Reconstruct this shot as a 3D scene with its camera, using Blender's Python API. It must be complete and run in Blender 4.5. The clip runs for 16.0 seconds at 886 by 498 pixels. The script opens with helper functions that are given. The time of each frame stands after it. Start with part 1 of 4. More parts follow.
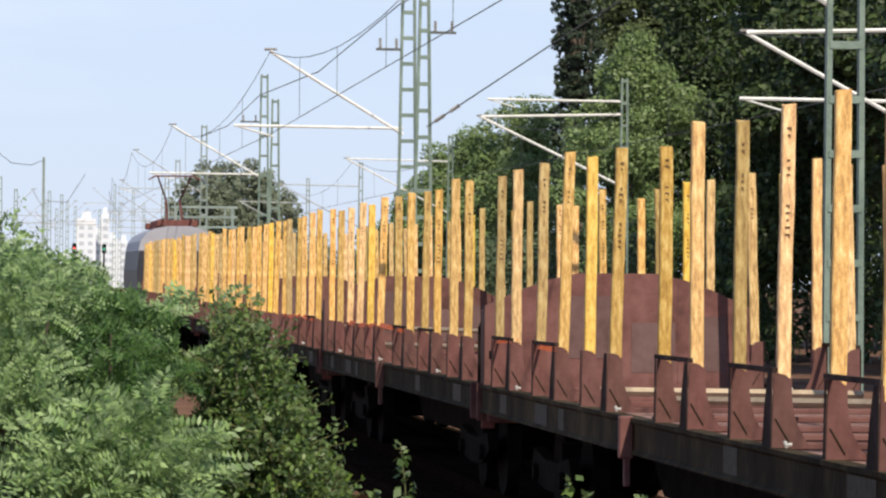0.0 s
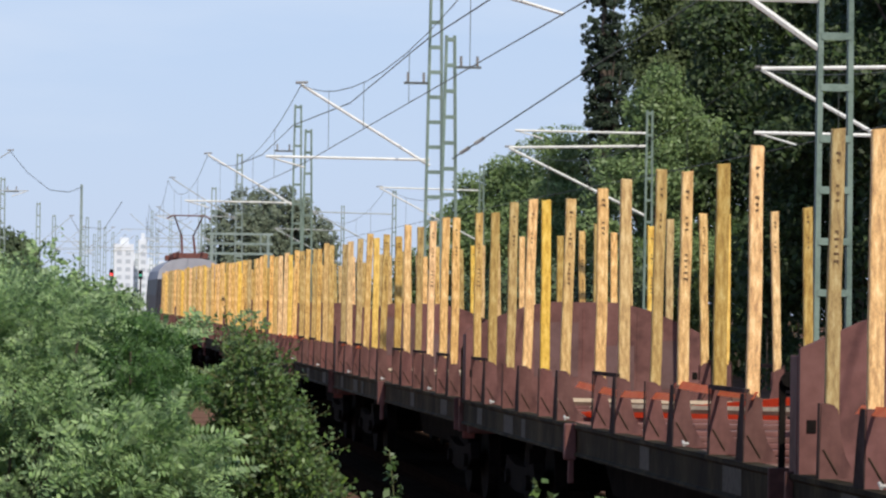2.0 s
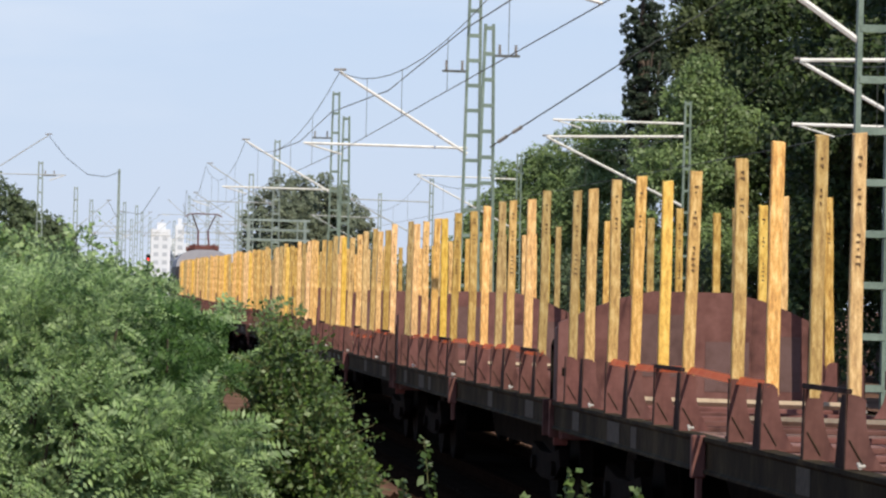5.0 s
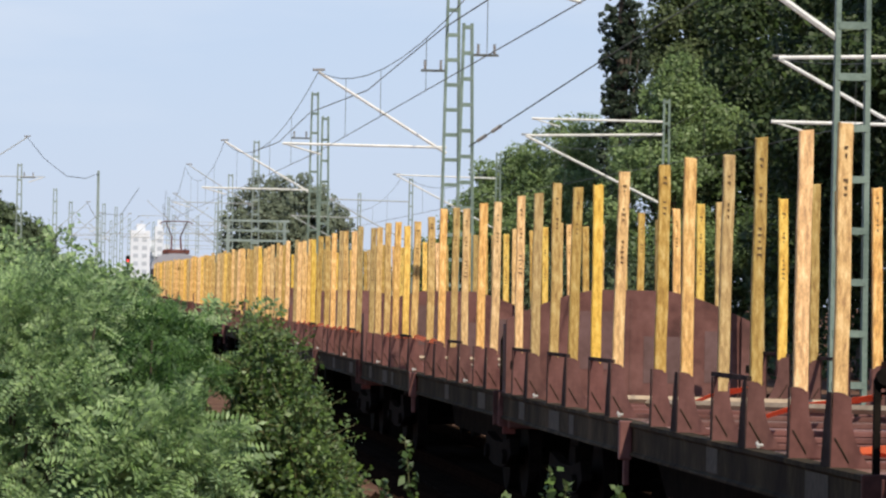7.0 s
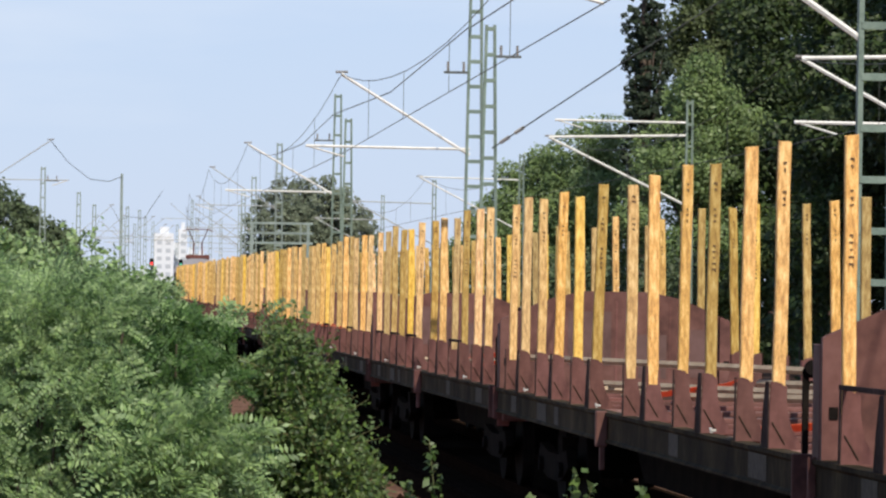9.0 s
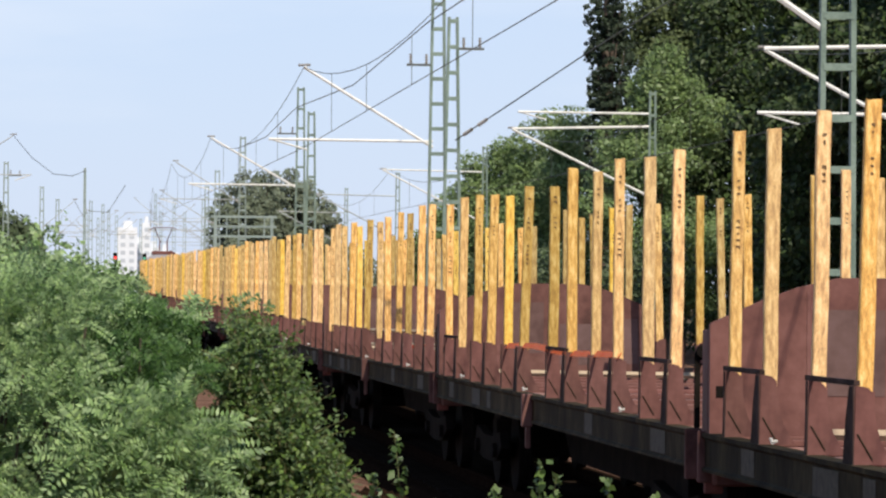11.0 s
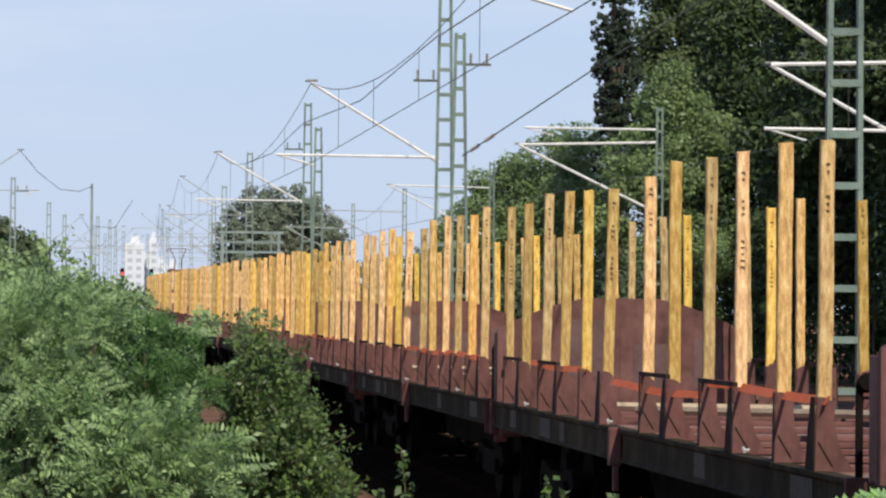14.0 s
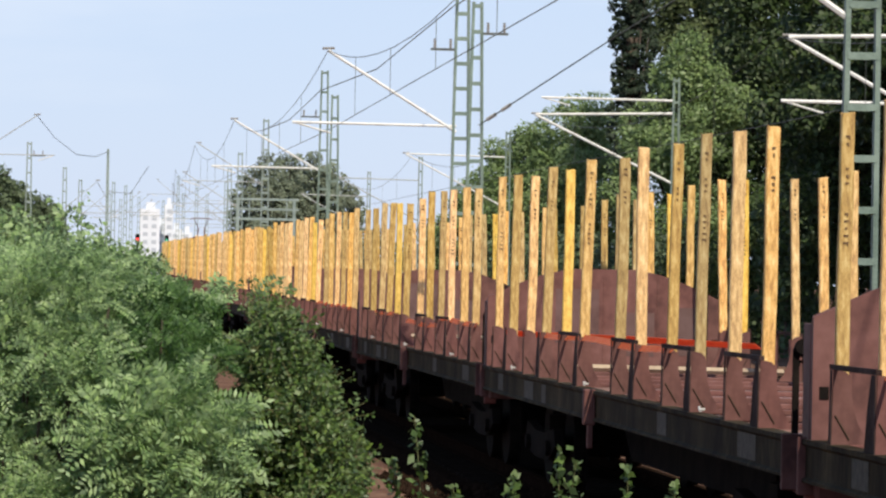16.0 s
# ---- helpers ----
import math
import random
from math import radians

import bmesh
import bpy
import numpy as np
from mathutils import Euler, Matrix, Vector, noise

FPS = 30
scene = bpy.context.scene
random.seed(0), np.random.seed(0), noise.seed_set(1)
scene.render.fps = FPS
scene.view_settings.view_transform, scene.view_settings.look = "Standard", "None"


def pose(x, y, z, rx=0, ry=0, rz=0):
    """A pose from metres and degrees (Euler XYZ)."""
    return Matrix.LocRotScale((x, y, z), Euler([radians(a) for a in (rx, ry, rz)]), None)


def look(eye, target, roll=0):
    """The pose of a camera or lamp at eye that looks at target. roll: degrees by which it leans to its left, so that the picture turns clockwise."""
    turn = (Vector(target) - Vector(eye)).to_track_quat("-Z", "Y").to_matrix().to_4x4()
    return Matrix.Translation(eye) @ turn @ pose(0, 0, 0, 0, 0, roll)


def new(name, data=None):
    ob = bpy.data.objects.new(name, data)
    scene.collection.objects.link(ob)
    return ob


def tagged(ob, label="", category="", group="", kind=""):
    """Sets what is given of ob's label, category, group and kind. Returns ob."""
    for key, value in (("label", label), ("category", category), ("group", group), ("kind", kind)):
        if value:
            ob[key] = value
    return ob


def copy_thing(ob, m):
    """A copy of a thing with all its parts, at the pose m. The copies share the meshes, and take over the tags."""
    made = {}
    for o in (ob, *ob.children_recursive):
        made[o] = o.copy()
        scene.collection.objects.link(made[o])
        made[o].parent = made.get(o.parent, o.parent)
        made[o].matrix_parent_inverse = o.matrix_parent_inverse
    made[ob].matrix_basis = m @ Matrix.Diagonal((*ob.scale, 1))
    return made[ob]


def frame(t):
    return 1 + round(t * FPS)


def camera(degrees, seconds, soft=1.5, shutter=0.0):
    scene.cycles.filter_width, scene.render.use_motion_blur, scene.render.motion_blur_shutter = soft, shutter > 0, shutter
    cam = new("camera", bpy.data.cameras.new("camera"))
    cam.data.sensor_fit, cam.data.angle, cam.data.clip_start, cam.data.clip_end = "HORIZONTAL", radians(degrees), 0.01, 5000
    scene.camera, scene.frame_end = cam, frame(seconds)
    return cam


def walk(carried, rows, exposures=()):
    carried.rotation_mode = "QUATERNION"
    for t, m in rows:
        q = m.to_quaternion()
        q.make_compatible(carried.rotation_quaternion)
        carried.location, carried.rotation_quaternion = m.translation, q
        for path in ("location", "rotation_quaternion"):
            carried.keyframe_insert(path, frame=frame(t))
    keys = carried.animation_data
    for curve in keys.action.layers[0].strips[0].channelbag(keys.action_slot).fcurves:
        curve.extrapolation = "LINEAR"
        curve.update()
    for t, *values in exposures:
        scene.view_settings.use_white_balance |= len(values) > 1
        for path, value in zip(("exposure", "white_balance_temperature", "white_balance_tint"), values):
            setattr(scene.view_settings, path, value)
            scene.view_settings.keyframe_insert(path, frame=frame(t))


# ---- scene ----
cam = camera(12.8, 16.0, soft=2.3)
EYE = 2.22          # height of the lens over the rails
PATH = [  # seconds, metres forward, turn to the right, tilt up, lean
    (0.0, 3.00, 6.190, 0.535, 0.530),
    (0.5, 3.00, 5.830, 0.510, 0.300),
    (1.0, 3.00, 6.130, 0.635, 0.510),
    (1.5, 1.50, 5.960, 0.770, 0.750),
    (2.0, 0.00, 5.641, 0.922, 0.788),
    (2.5, 0.00, 5.331, 1.053, 0.686),
    (3.0, 0.00, 5.471, 1.106, 1.268),
    (3.5, 0.00, 5.547, 1.017, 1.327),
    (4.0, 0.00, 5.447, 1.022, 1.059),
    (4.2, 0.00, 5.419, 0.973, 1.161),
    (6.3, 0.00, 4.906, 0.611, 1.401),
    (6.5, 0.00, 5.030, 0.679, 1.360),
    (7.0, 0.00, 5.406, 0.740, 1.028),
    (7.5, 0.00, 5.438, 0.755, 0.865),
    (8.0, 0.00, 5.239, 0.670, 0.580),
    (8.5, 0.00, 5.099, 0.673, 0.683),
    (9.0, 0.00, 5.064, 0.760, 0.824),
    (11.5, 0.00, 5.718, 0.645, 0.462),
    (12.0, 0.00, 5.908, 0.667, 0.588),
    (12.5, 0.00, 6.404, 0.732, 0.105),
    (13.0, 0.00, 6.096, 0.720, 0.104),
    (13.5, 0.00, 5.710, 0.770, 0.191),
    (14.0, 0.00, 5.488, 0.883, 0.514),
    (14.5, 0.00, 5.449, 0.788, 0.519),
    (15.0, 0.00, 5.154, 0.771, 0.474),
    (15.5, 0.00, 5.116, 0.660, 0.856),
    (16.0, 0.00, 5.273, 0.429, 1.096),
]


walk(cam, [(t, pose(0, d, EYE, 0, 0, -turn) @ pose(0, 0, 0, 90 + tilt) @ pose(0, 0, 0, 0, 0, lean))
           for t, d, turn, tilt, lean in PATH],
     exposures=[(0.0, 0.17, 6700, 10), (1.0, 0.14, 6600, 10), (2.0, -0.06, 6250, 10), (3.0, -0.23, 6080, 10), (3.5, -0.18, 6180, 10), (4.2, -0.08, 6380, 10), (6.5, 0.13, 6700, 10), (7.0, -0.02, 6550, 10),
                (8.0, 0.0, 6530, 10), (9.0, 0.02, 6470, 10), (11.5, 0.13, 6600, 10), (12.5, 0.05, 6520, 10), (14.0, -0.06, 6400, 10), (15.0, -0.04, 6280, 10), (16.0, 0.12, 6600, 10)])

# ---- world and sun ----
SUN_EL, SUN_AZ = 44.0, 165.0    # degrees; azimuth from +y towards +x
world = bpy.data.worlds.new("sky")
world.use_nodes = True
scene.world = world
wn = world.node_tree.nodes
sky = wn.new("ShaderNodeTexSky")
sky.sky_type, sky.sun_disc = "NISHITA", False
sky.sun_elevation, sky.sun_rotation = radians(SUN_EL), radians(SUN_AZ)
sky.air_density, sky.dust_density, sky.ozone_density = 1.0, 0.3, 3.0
# a thin summer haze over the clear sky, with faint veils of cloud
wl = world.node_tree.links.new
co = wn.new("ShaderNodeTexCoord")
mp = wn.new("ShaderNodeMapping")
mp.inputs["Scale"].default_value = (3.0, 3.0, 14.0)
wl(co.outputs["Generated"], mp.inputs[0])
veil = wn.new("ShaderNodeTexNoise")
veil.inputs["Scale"].default_value, veil.inputs["Detail"].default_value = 2.6, 6
wl(mp.outputs[0], veil.inputs["Vector"])
vr = wn.new("ShaderNodeMapRange")
vr.inputs[1].default_value, vr.inputs[2].default_value, vr.inputs[4].default_value = 0.5, 0.75, 0.30
wl(veil.outputs["Fac"], vr.inputs[0])
haze = wn.new("ShaderNodeMix")
haze.data_type = "RGBA"
sep = wn.new("ShaderNodeSeparateXYZ")
wl(co.outputs["Generated"], sep.inputs[0])
low = wn.new("ShaderNodeMapRange")
low.interpolation_type = "SMOOTHSTEP"
low.inputs[1].default_value, low.inputs[2].default_value, low.inputs[3].default_value, low.inputs[4].default_value = 0.0, 0.55, 0.82, 0.0
wl(sep.outputs[2], low.inputs[0])
wl(low.outputs[0], haze.inputs[0])
wl(sky.outputs[0], haze.inputs[6])
haze.inputs[7].default_value = (4.75, 5.7, 7.8, 1)
cloud = wn.new("ShaderNodeMix")
cloud.data_type = "RGBA"
wl(vr.outputs[0], cloud.inputs[0])
wl(haze.outputs[2], cloud.inputs[6])
cloud.inputs[7].default_value = (7.2, 7.6, 8.3, 1)
wl(cloud.outputs[2], wn["Background"].inputs[0])
wn["Background"].inputs[1].default_value = 0.115
sun_data = bpy.data.lights.new("sun", "SUN")
sun_data.energy, sun_data.angle, sun_data.color = 4.5, radians(0.53), (1.0, 0.91, 0.76)
sun = new("sun", sun_data)
_a, _e = radians(SUN_AZ), radians(SUN_EL)
sun.matrix_world = look((math.sin(_a) * math.cos(_e) * 60, -0 + math.cos(_a) * math.cos(_e) * 60, math.sin(_e) * 60), (0, 0, 0))


# ---- materials ----
def material(name, colors, scale=6.0, rough=0.7, metal=0.0, bump=0.15, fine=40.0, vary=0.12, per="", stretch=(1, 1, 1), translucent=0.0, spec=0.4):
    """Two scales of noise over a ramp of colours, relief, and a change from piece to piece."""
    m = bpy.data.materials.new(name)
    m.use_nodes = True
    nt = m.node_tree
    n, link = nt.nodes, nt.links.new
    b = n["Principled BSDF"]
    co = n.new("ShaderNodeTexCoord")
    mp = n.new("ShaderNodeMapping")
    mp.inputs["Scale"].default_value = stretch
    link(co.outputs["Object"], mp.inputs[0])
    big, small = n.new("ShaderNodeTexNoise"), n.new("ShaderNodeTexNoise")
    big.inputs["Scale"].default_value, big.inputs["Detail"].default_value = scale, 5
    small.inputs["Scale"].default_value, small.inputs["Detail"].default_value = fine, 4
    for q in (big, small):
        link(mp.outputs[0], q.inputs["Vector"])
    mix = n.new("ShaderNodeMath")
    mix.operation = "MULTIPLY_ADD"
    link(small.outputs["Fac"], mix.inputs[0])
    mix.inputs[1].default_value = 0.45
    sc = n.new("ShaderNodeMath")
    sc.operation = "MULTIPLY_ADD"
    link(big.outputs["Fac"], sc.inputs[0])
    sc.inputs[1].default_value, sc.inputs[2].default_value = 0.9, -0.17
    link(sc.outputs[0], mix.inputs[2])
    ramp = n.new("ShaderNodeValToRGB")
    el = ramp.color_ramp.elements
    while len(el) < len(colors):
        el.new(0.5)
    for i, c in enumerate(colors):
        el[i].position, el[i].color = 0.3 + 0.4 * i / max(1, len(colors) - 1), (*c, 1)
    link(mix.outputs[0], ramp.inputs[0])
    col = ramp.outputs[0]
    if per:
        if per == "object":
            src = n.new("ShaderNodeObjectInfo").outputs["Random"]
        else:
            src = n.new("ShaderNodeNewGeometry").outputs["Random Per Island"]
        rng = n.new("ShaderNodeMapRange")
        rng.inputs[3].default_value, rng.inputs[4].default_value = 1 - vary, 1 + vary
        link(src, rng.inputs[0])
        hsv = n.new("ShaderNodeHueSaturation")
        hue = n.new("ShaderNodeMapRange")
        hue.inputs[3].default_value, hue.inputs[4].default_value = 0.5 + vary * 0.03, 0.5 - vary * 0.03
        link(src, hue.inputs[0])
        link(rng.outputs[0], hsv.inputs["Value"])
        link(hue.outputs[0], hsv.inputs["Hue"])
        other = n.new("ShaderNodeMath")
        other.operation = "MULTIPLY"
        other.inputs[1].default_value = 7.31
        link(src, other.inputs[0])
        part_of = n.new("ShaderNodeMath")
        part_of.operation = "FRACT"
        link(other.outputs[0], part_of.inputs[0])
        sat = n.new("ShaderNodeMapRange")
        sat.inputs[3].default_value, sat.inputs[4].default_value = 1 - vary * 0.3, 1 + vary * 0.25
        link(part_of.outputs[0], sat.inputs[0])
        link(sat.outputs[0], hsv.inputs["Saturation"])
        link(col, hsv.inputs["Color"])
        col = hsv.outputs[0]
    link(col, b.inputs["Base Color"])
    b.inputs["Roughness"].default_value, b.inputs["Metallic"].default_value = rough, metal
    b.inputs["Specular IOR Level"].default_value = spec
    if bump:
        bp = n.new("ShaderNodeBump")
        bp.inputs["Strength"].default_value, bp.inputs["Distance"].default_value = bump, 0.02
        link(mix.outputs[0], bp.inputs["Height"])
        link(bp.outputs[0], b.inputs["Normal"])
    if translucent:
        tr = n.new("ShaderNodeBsdfTranslucent")
        link(col, tr.inputs["Color"])
        ms = n.new("ShaderNodeMixShader")
        ms.inputs[0].default_value = translucent
        link(b.outputs[0], ms.inputs[1])
        link(tr.outputs[0], ms.inputs[2])
        link(ms.outputs[0], n["Material Output"].inputs[0])
    return m


WOOD = material("stake_wood", [(0.33, 0.185, 0.07), (0.59, 0.365, 0.125), (0.79, 0.575, 0.26)], 17, 0.75, fine=95, vary=0.36, per="object", stretch=(2.2, 2.2, 0.5), spec=0.25, bump=0.1)
WOOD_DARK = material("deck_wood", [(0.12, 0.06, 0.05), (0.24, 0.13, 0.11), (0.33, 0.21, 0.18)], 2, 0.7, fine=25, vary=0.2, per="object", stretch=(1, 6, 6))
BROWN = material("oxide_paint", [(0.072, 0.030, 0.025), (0.132, 0.056, 0.047), (0.178, 0.083, 0.071)], 2.4, 0.65, fine=11, vary=0.12, per="object", bump=0.08, spec=0.25)
GREY = material("dirty_solebar", [(0.011, 0.008, 0.004), (0.031, 0.024, 0.013), (0.078, 0.06, 0.034)], 1.3, 0.85, fine=12, vary=0.2, per="object", stretch=(1, 1.6, 0.6), spec=0.1)
# one near-black for running gear, sills, buffers and small fittings
BLACK = material("near_black_iron", [(0.006, 0.005, 0.005), (0.016, 0.013, 0.011)], 4, 0.8, fine=30, spec=0.02)
ORANGE = material("orange_strap", [(0.88, 0.17, 0.06), (0.95, 0.26, 0.11)], 8, 0.7, fine=60, translucent=0.45)
# mast green paled by distance haze, put into the colour
MASTF = material("hazed_mast_paint", [(0.17, 0.22, 0.2), (0.26, 0.31, 0.29)], 2, 0.7, vary=0.1, per="object")
MASTG = material("mast_green", [(0.10, 0.145, 0.12), (0.155, 0.21, 0.175), (0.2, 0.26, 0.22)], 2, 0.6, fine=25, vary=0.1, per="object")
ALU = material("pale_tube", [(0.6, 0.6, 0.57), (0.78, 0.78, 0.75)], 3, 0.4, 0.0, fine=25)
WIRE = material("dull_wire", [(0.06, 0.065, 0.06), (0.11, 0.12, 0.11)], 3, 0.6)
PORC = material("grey_porcelain", [(0.22, 0.2, 0.18), (0.34, 0.32, 0.3)], 5, 0.3)
SOIL = material("bank_soil", [(0.085, 0.044, 0.03), (0.16, 0.088, 0.06), (0.24, 0.145, 0.10)], 1.2, 0.95, bump=0.8, fine=14, spec=0.05)
# ballast, rail and sleeper browns taken near black to hold the train's shade
BALLAST = material("shaded_ballast", [(0.010, 0.006, 0.004), (0.020, 0.012, 0.008), (0.034, 0.021, 0.014)], 9, 0.95, bump=1.0, fine=22, spec=0.0)
RAIL = material("shaded_rusty_rail", [(0.012, 0.007, 0.005), (0.022, 0.013, 0.009)], 5, 0.9, 0.0, spec=0.0)
CONC = material("shaded_concrete", [(0.012, 0.009, 0.007), (0.024, 0.018, 0.014)], 4, 0.9, per="object", spec=0.0)
LEAF_A = material("robinia_leaf", [(0.19, 0.30, 0.115), (0.295, 0.415, 0.19)], 3, 0.5, bump=0, vary=0.5, per="island", translucent=0.4)
LEAF_D = material("deep_green_leaf", [(0.055, 0.125, 0.03), (0.095, 0.18, 0.05)], 3, 0.5, bump=0, vary=0.45, per="island", translucent=0.36)
LEAF_S = material("young_robinia_leaf", [(0.28, 0.47, 0.15), (0.38, 0.57, 0.24)], 3, 0.45, bump=0, vary=0.3, per="island", translucent=0.45)
LEAF_B = material("shrub_leaf", [(0.07, 0.125, 0.033), (0.125, 0.195, 0.056)], 3, 0.45, bump=0, vary=0.55, per="island", translucent=0.33)
LEAF_T = material("tree_leaf", [(0.034, 0.064, 0.02), (0.068, 0.104, 0.034)], 0.6, 0.55, bump=0, vary=0.55, per="island", translucent=0.3)
LEAF_L = material("light_tree_leaf", [(0.13, 0.205, 0.075), (0.225, 0.31, 0.12)], 0.6, 0.5, bump=0, vary=0.4, per="island", translucent=0.38)
LEAF_P = material("poplar_leaf", [(0.024, 0.042, 0.022), (0.04, 0.062, 0.032)], 0.6, 0.6, bump=0, vary=0.35, per="island", translucent=0.2)
# leaf green lightened and greyed: aerial haze painted into far trees
LEAF_H = material("hazed_far_leaf", [(0.16, 0.195, 0.13), (0.225, 0.265, 0.18)], 0.6, 0.6, bump=0, vary=0.3, per="island", translucent=0.38)
# tube grey muted for far cantilevers; the haze is in the colour
FARTUBE = material("hazed_far_tube", [(0.3, 0.32, 0.32), (0.42, 0.44, 0.44)], 3, 0.5)
LEAF_O = material("olive_tree_leaf", [(0.062, 0.094, 0.033), (0.098, 0.13, 0.05)], 0.6, 0.6, bump=0, vary=0.5, per="island", translucent=0.28)
# a greyed green with some of the haze mixed in
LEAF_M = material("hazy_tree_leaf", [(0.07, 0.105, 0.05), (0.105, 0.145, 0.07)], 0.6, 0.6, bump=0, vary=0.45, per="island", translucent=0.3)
BARK = material("bark", [(0.06, 0.045, 0.035), (0.14, 0.11, 0.085)], 4, 0.9, bump=0.6)
STEM = material("green_stem", [(0.08, 0.10, 0.03), (0.13, 0.12, 0.05)], 6, 0.7)
# tower walls tinted blue and panes lightened to carry the distance haze
WHITEWALL = material("hazed_white_render", [(0.62, 0.66, 0.71), (0.72, 0.75, 0.79)], 0.2, 0.9, fine=2)
PANE = material("hazed_window_glass", [(0.40, 0.44, 0.49), (0.48, 0.52, 0.57)], 0.5, 0.3, spec=0.4)
LOCO_SILVER = material("loco_roof_paint", [(0.28, 0.28, 0.32), (0.38, 0.38, 0.42)], 1.2, 0.45)
LOCO_DARK = material("loco_dark_paint", [(0.02, 0.02, 0.03), (0.04, 0.04, 0.05)], 1.5, 0.45)
RUST = material("roof_gear", [(0.10, 0.03, 0.025), (0.16, 0.055, 0.04)], 4, 0.6)


def glow(name, color, strength):
    m = bpy.data.materials.new(name)
    m.use_nodes = True
    b = m.node_tree.nodes["Principled BSDF"]
    b.inputs["Base Color"].default_value = (*color, 1)
    b.inputs["Emission Color"].default_value = (*color, 1)
    b.inputs["Emission Strength"].default_value = strength
    return m


LAMP_RED = glow("signal_red", (1.0, 0.05, 0.05), 1.2)
LAMP_GREEN = glow("signal_green", (0.06, 0.4, 0.25), 0.25)


# ---- mesh helpers ----
def box(bm, x0, x1, y0, y1, z0, z1, m=None, bevel=0.0):
    g = bmesh.ops.create_cube(bm, size=1)["verts"]
    t = Matrix.Translation(((x0 + x1) / 2, (y0 + y1) / 2, (z0 + z1) / 2)) @ Matrix.Diagonal((x1 - x0, y1 - y0, z1 - z0, 1))
    bmesh.ops.transform(bm, matrix=(m @ t) if m else t, verts=g)
    if bevel:
        bmesh.ops.bevel(bm, geom=list({e for v in g for e in v.link_edges}), offset=bevel, segments=1, affect="EDGES")
    return bm


def tube(bm, points, r, sides=6, r_end=None):
    """A round bar along a line of points."""
    pts = [Vector(p) for p in points]
    rings = []
    for i, p in enumerate(pts):
        d = (pts[min(i + 1, len(pts) - 1)] - pts[max(i - 1, 0)]).normalized()
        side = d.cross(Vector((0, 0, 1)) if abs(d.z) < 0.95 else Vector((1, 0, 0))).normalized()
        up = side.cross(d)
        rr = r if r_end is None else r + (r_end - r) * i / (len(pts) - 1)
        rings.append([bm.verts.new(p + (side * math.cos(a) + up * math.sin(a)) * rr)
                      for a in (math.tau * k / sides for k in range(sides))])
    for a, b in zip(rings, rings[1:]):
        for k in range(sides):
            bm.faces.new((a[k], a[(k + 1) % sides], b[(k + 1) % sides], b[k]))
    bm.faces.new(rings[0][::-1])
    bm.faces.new(rings[-1])
    return bm


def prism(bm, outline, axis, a, b):
    """An outline of pairs, pushed from a to b along an axis: 'x' takes (y, z), 'y' takes (x, z)."""
    def at(p, s):
        return (s, p[0], p[1]) if axis == "x" else (p[0], s, p[1])
    lo = [bm.verts.new(at(p, a)) for p in outline]
    hi = [bm.verts.new(at(p, b)) for p in outline]
    n = len(outline)
    bm.faces.new(lo)
    bm.faces.new(hi[::-1])
    for i in range(n):
        bm.faces.new((lo[i], hi[i], hi[(i + 1) % n], lo[(i + 1) % n]))
    bmesh.ops.recalc_face_normals(bm, faces=bm.faces)
    return bm


def mesh_of(name, bm, mat, smooth=False):
    me = bpy.data.meshes.new(name)
    bm.to_mesh(me)
    bm.free()
    me.materials.append(mat)
    if smooth:
        me.polygons.foreach_set("use_smooth", [True] * len(me.polygons))
    return me


def part(name, bm, mat, parent=None, label="", smooth=False, at=None):
    me = bm if isinstance(bm, bpy.types.Mesh) else mesh_of(name, bm, mat, smooth)
    ob = new(name, me)
    ob.parent = parent
    if at is not None:
        ob.matrix_basis = at
    if label:
        tagged(ob, label)
    return ob


def thing(name, label, category, group="", kind="", at=None):
    ob = tagged(new(name), label, category, group, kind)
    if at is not None:
        ob.matrix_basis = at
    return ob


def quads(name, verts, mat, n=4):
    """A mesh of loose n-cornered pieces from an array (pieces, n, 3)."""
    k = len(verts)
    me = bpy.data.meshes.new(name)
    me.vertices.add(k * n)
    me.vertices.foreach_set("co", verts.astype(np.float32).ravel())
    me.loops.add(k * n)
    me.loops.foreach_set("vertex_index", np.arange(k * n, dtype=np.int32))
    me.polygons.add(k)
    me.polygons.foreach_set("loop_start", np.arange(0, k * n, n, dtype=np.int32))
    me.update(calc_edges=True)
    me.validate()
    me.materials.append(mat)
    return me


def unit(a):
    return a / np.maximum(np.linalg.norm(a, axis=-1, keepdims=True), 1e-9)


def leaf_quads(rng, centres, normals, size, aspect=0.6, spread=0.6):
    """One kite-shaped leaf at each centre, roughly facing its normal."""
    k = len(centres)
    nrm = unit(normals + rng.normal(0, spread, (k, 3)))
    t = unit(np.cross(nrm, rng.normal(0, 1, (k, 3))))
    b = np.cross(nrm, t)
    s = size * rng.uniform(0.45, 1.5, (k, 1))
    return np.stack([centres - t * s, centres + b * s * aspect - t * s * 0.1, centres + t * s, centres - b * s * aspect - t * s * 0.1], 1)


# ---- ground ----
def track_x(y):
    return 6.0 - 0.2 * min(1, max(0, (y - 50) / 70)) + (2.2e-4 * (y - 190) ** 2 if y > 190 else 0)


def track_z(y):
    return 0.004 * (y - 75) if y > 90 else (0.004 * 15 * ((y - 60) / 30) ** 2 if y > 60 else 0)


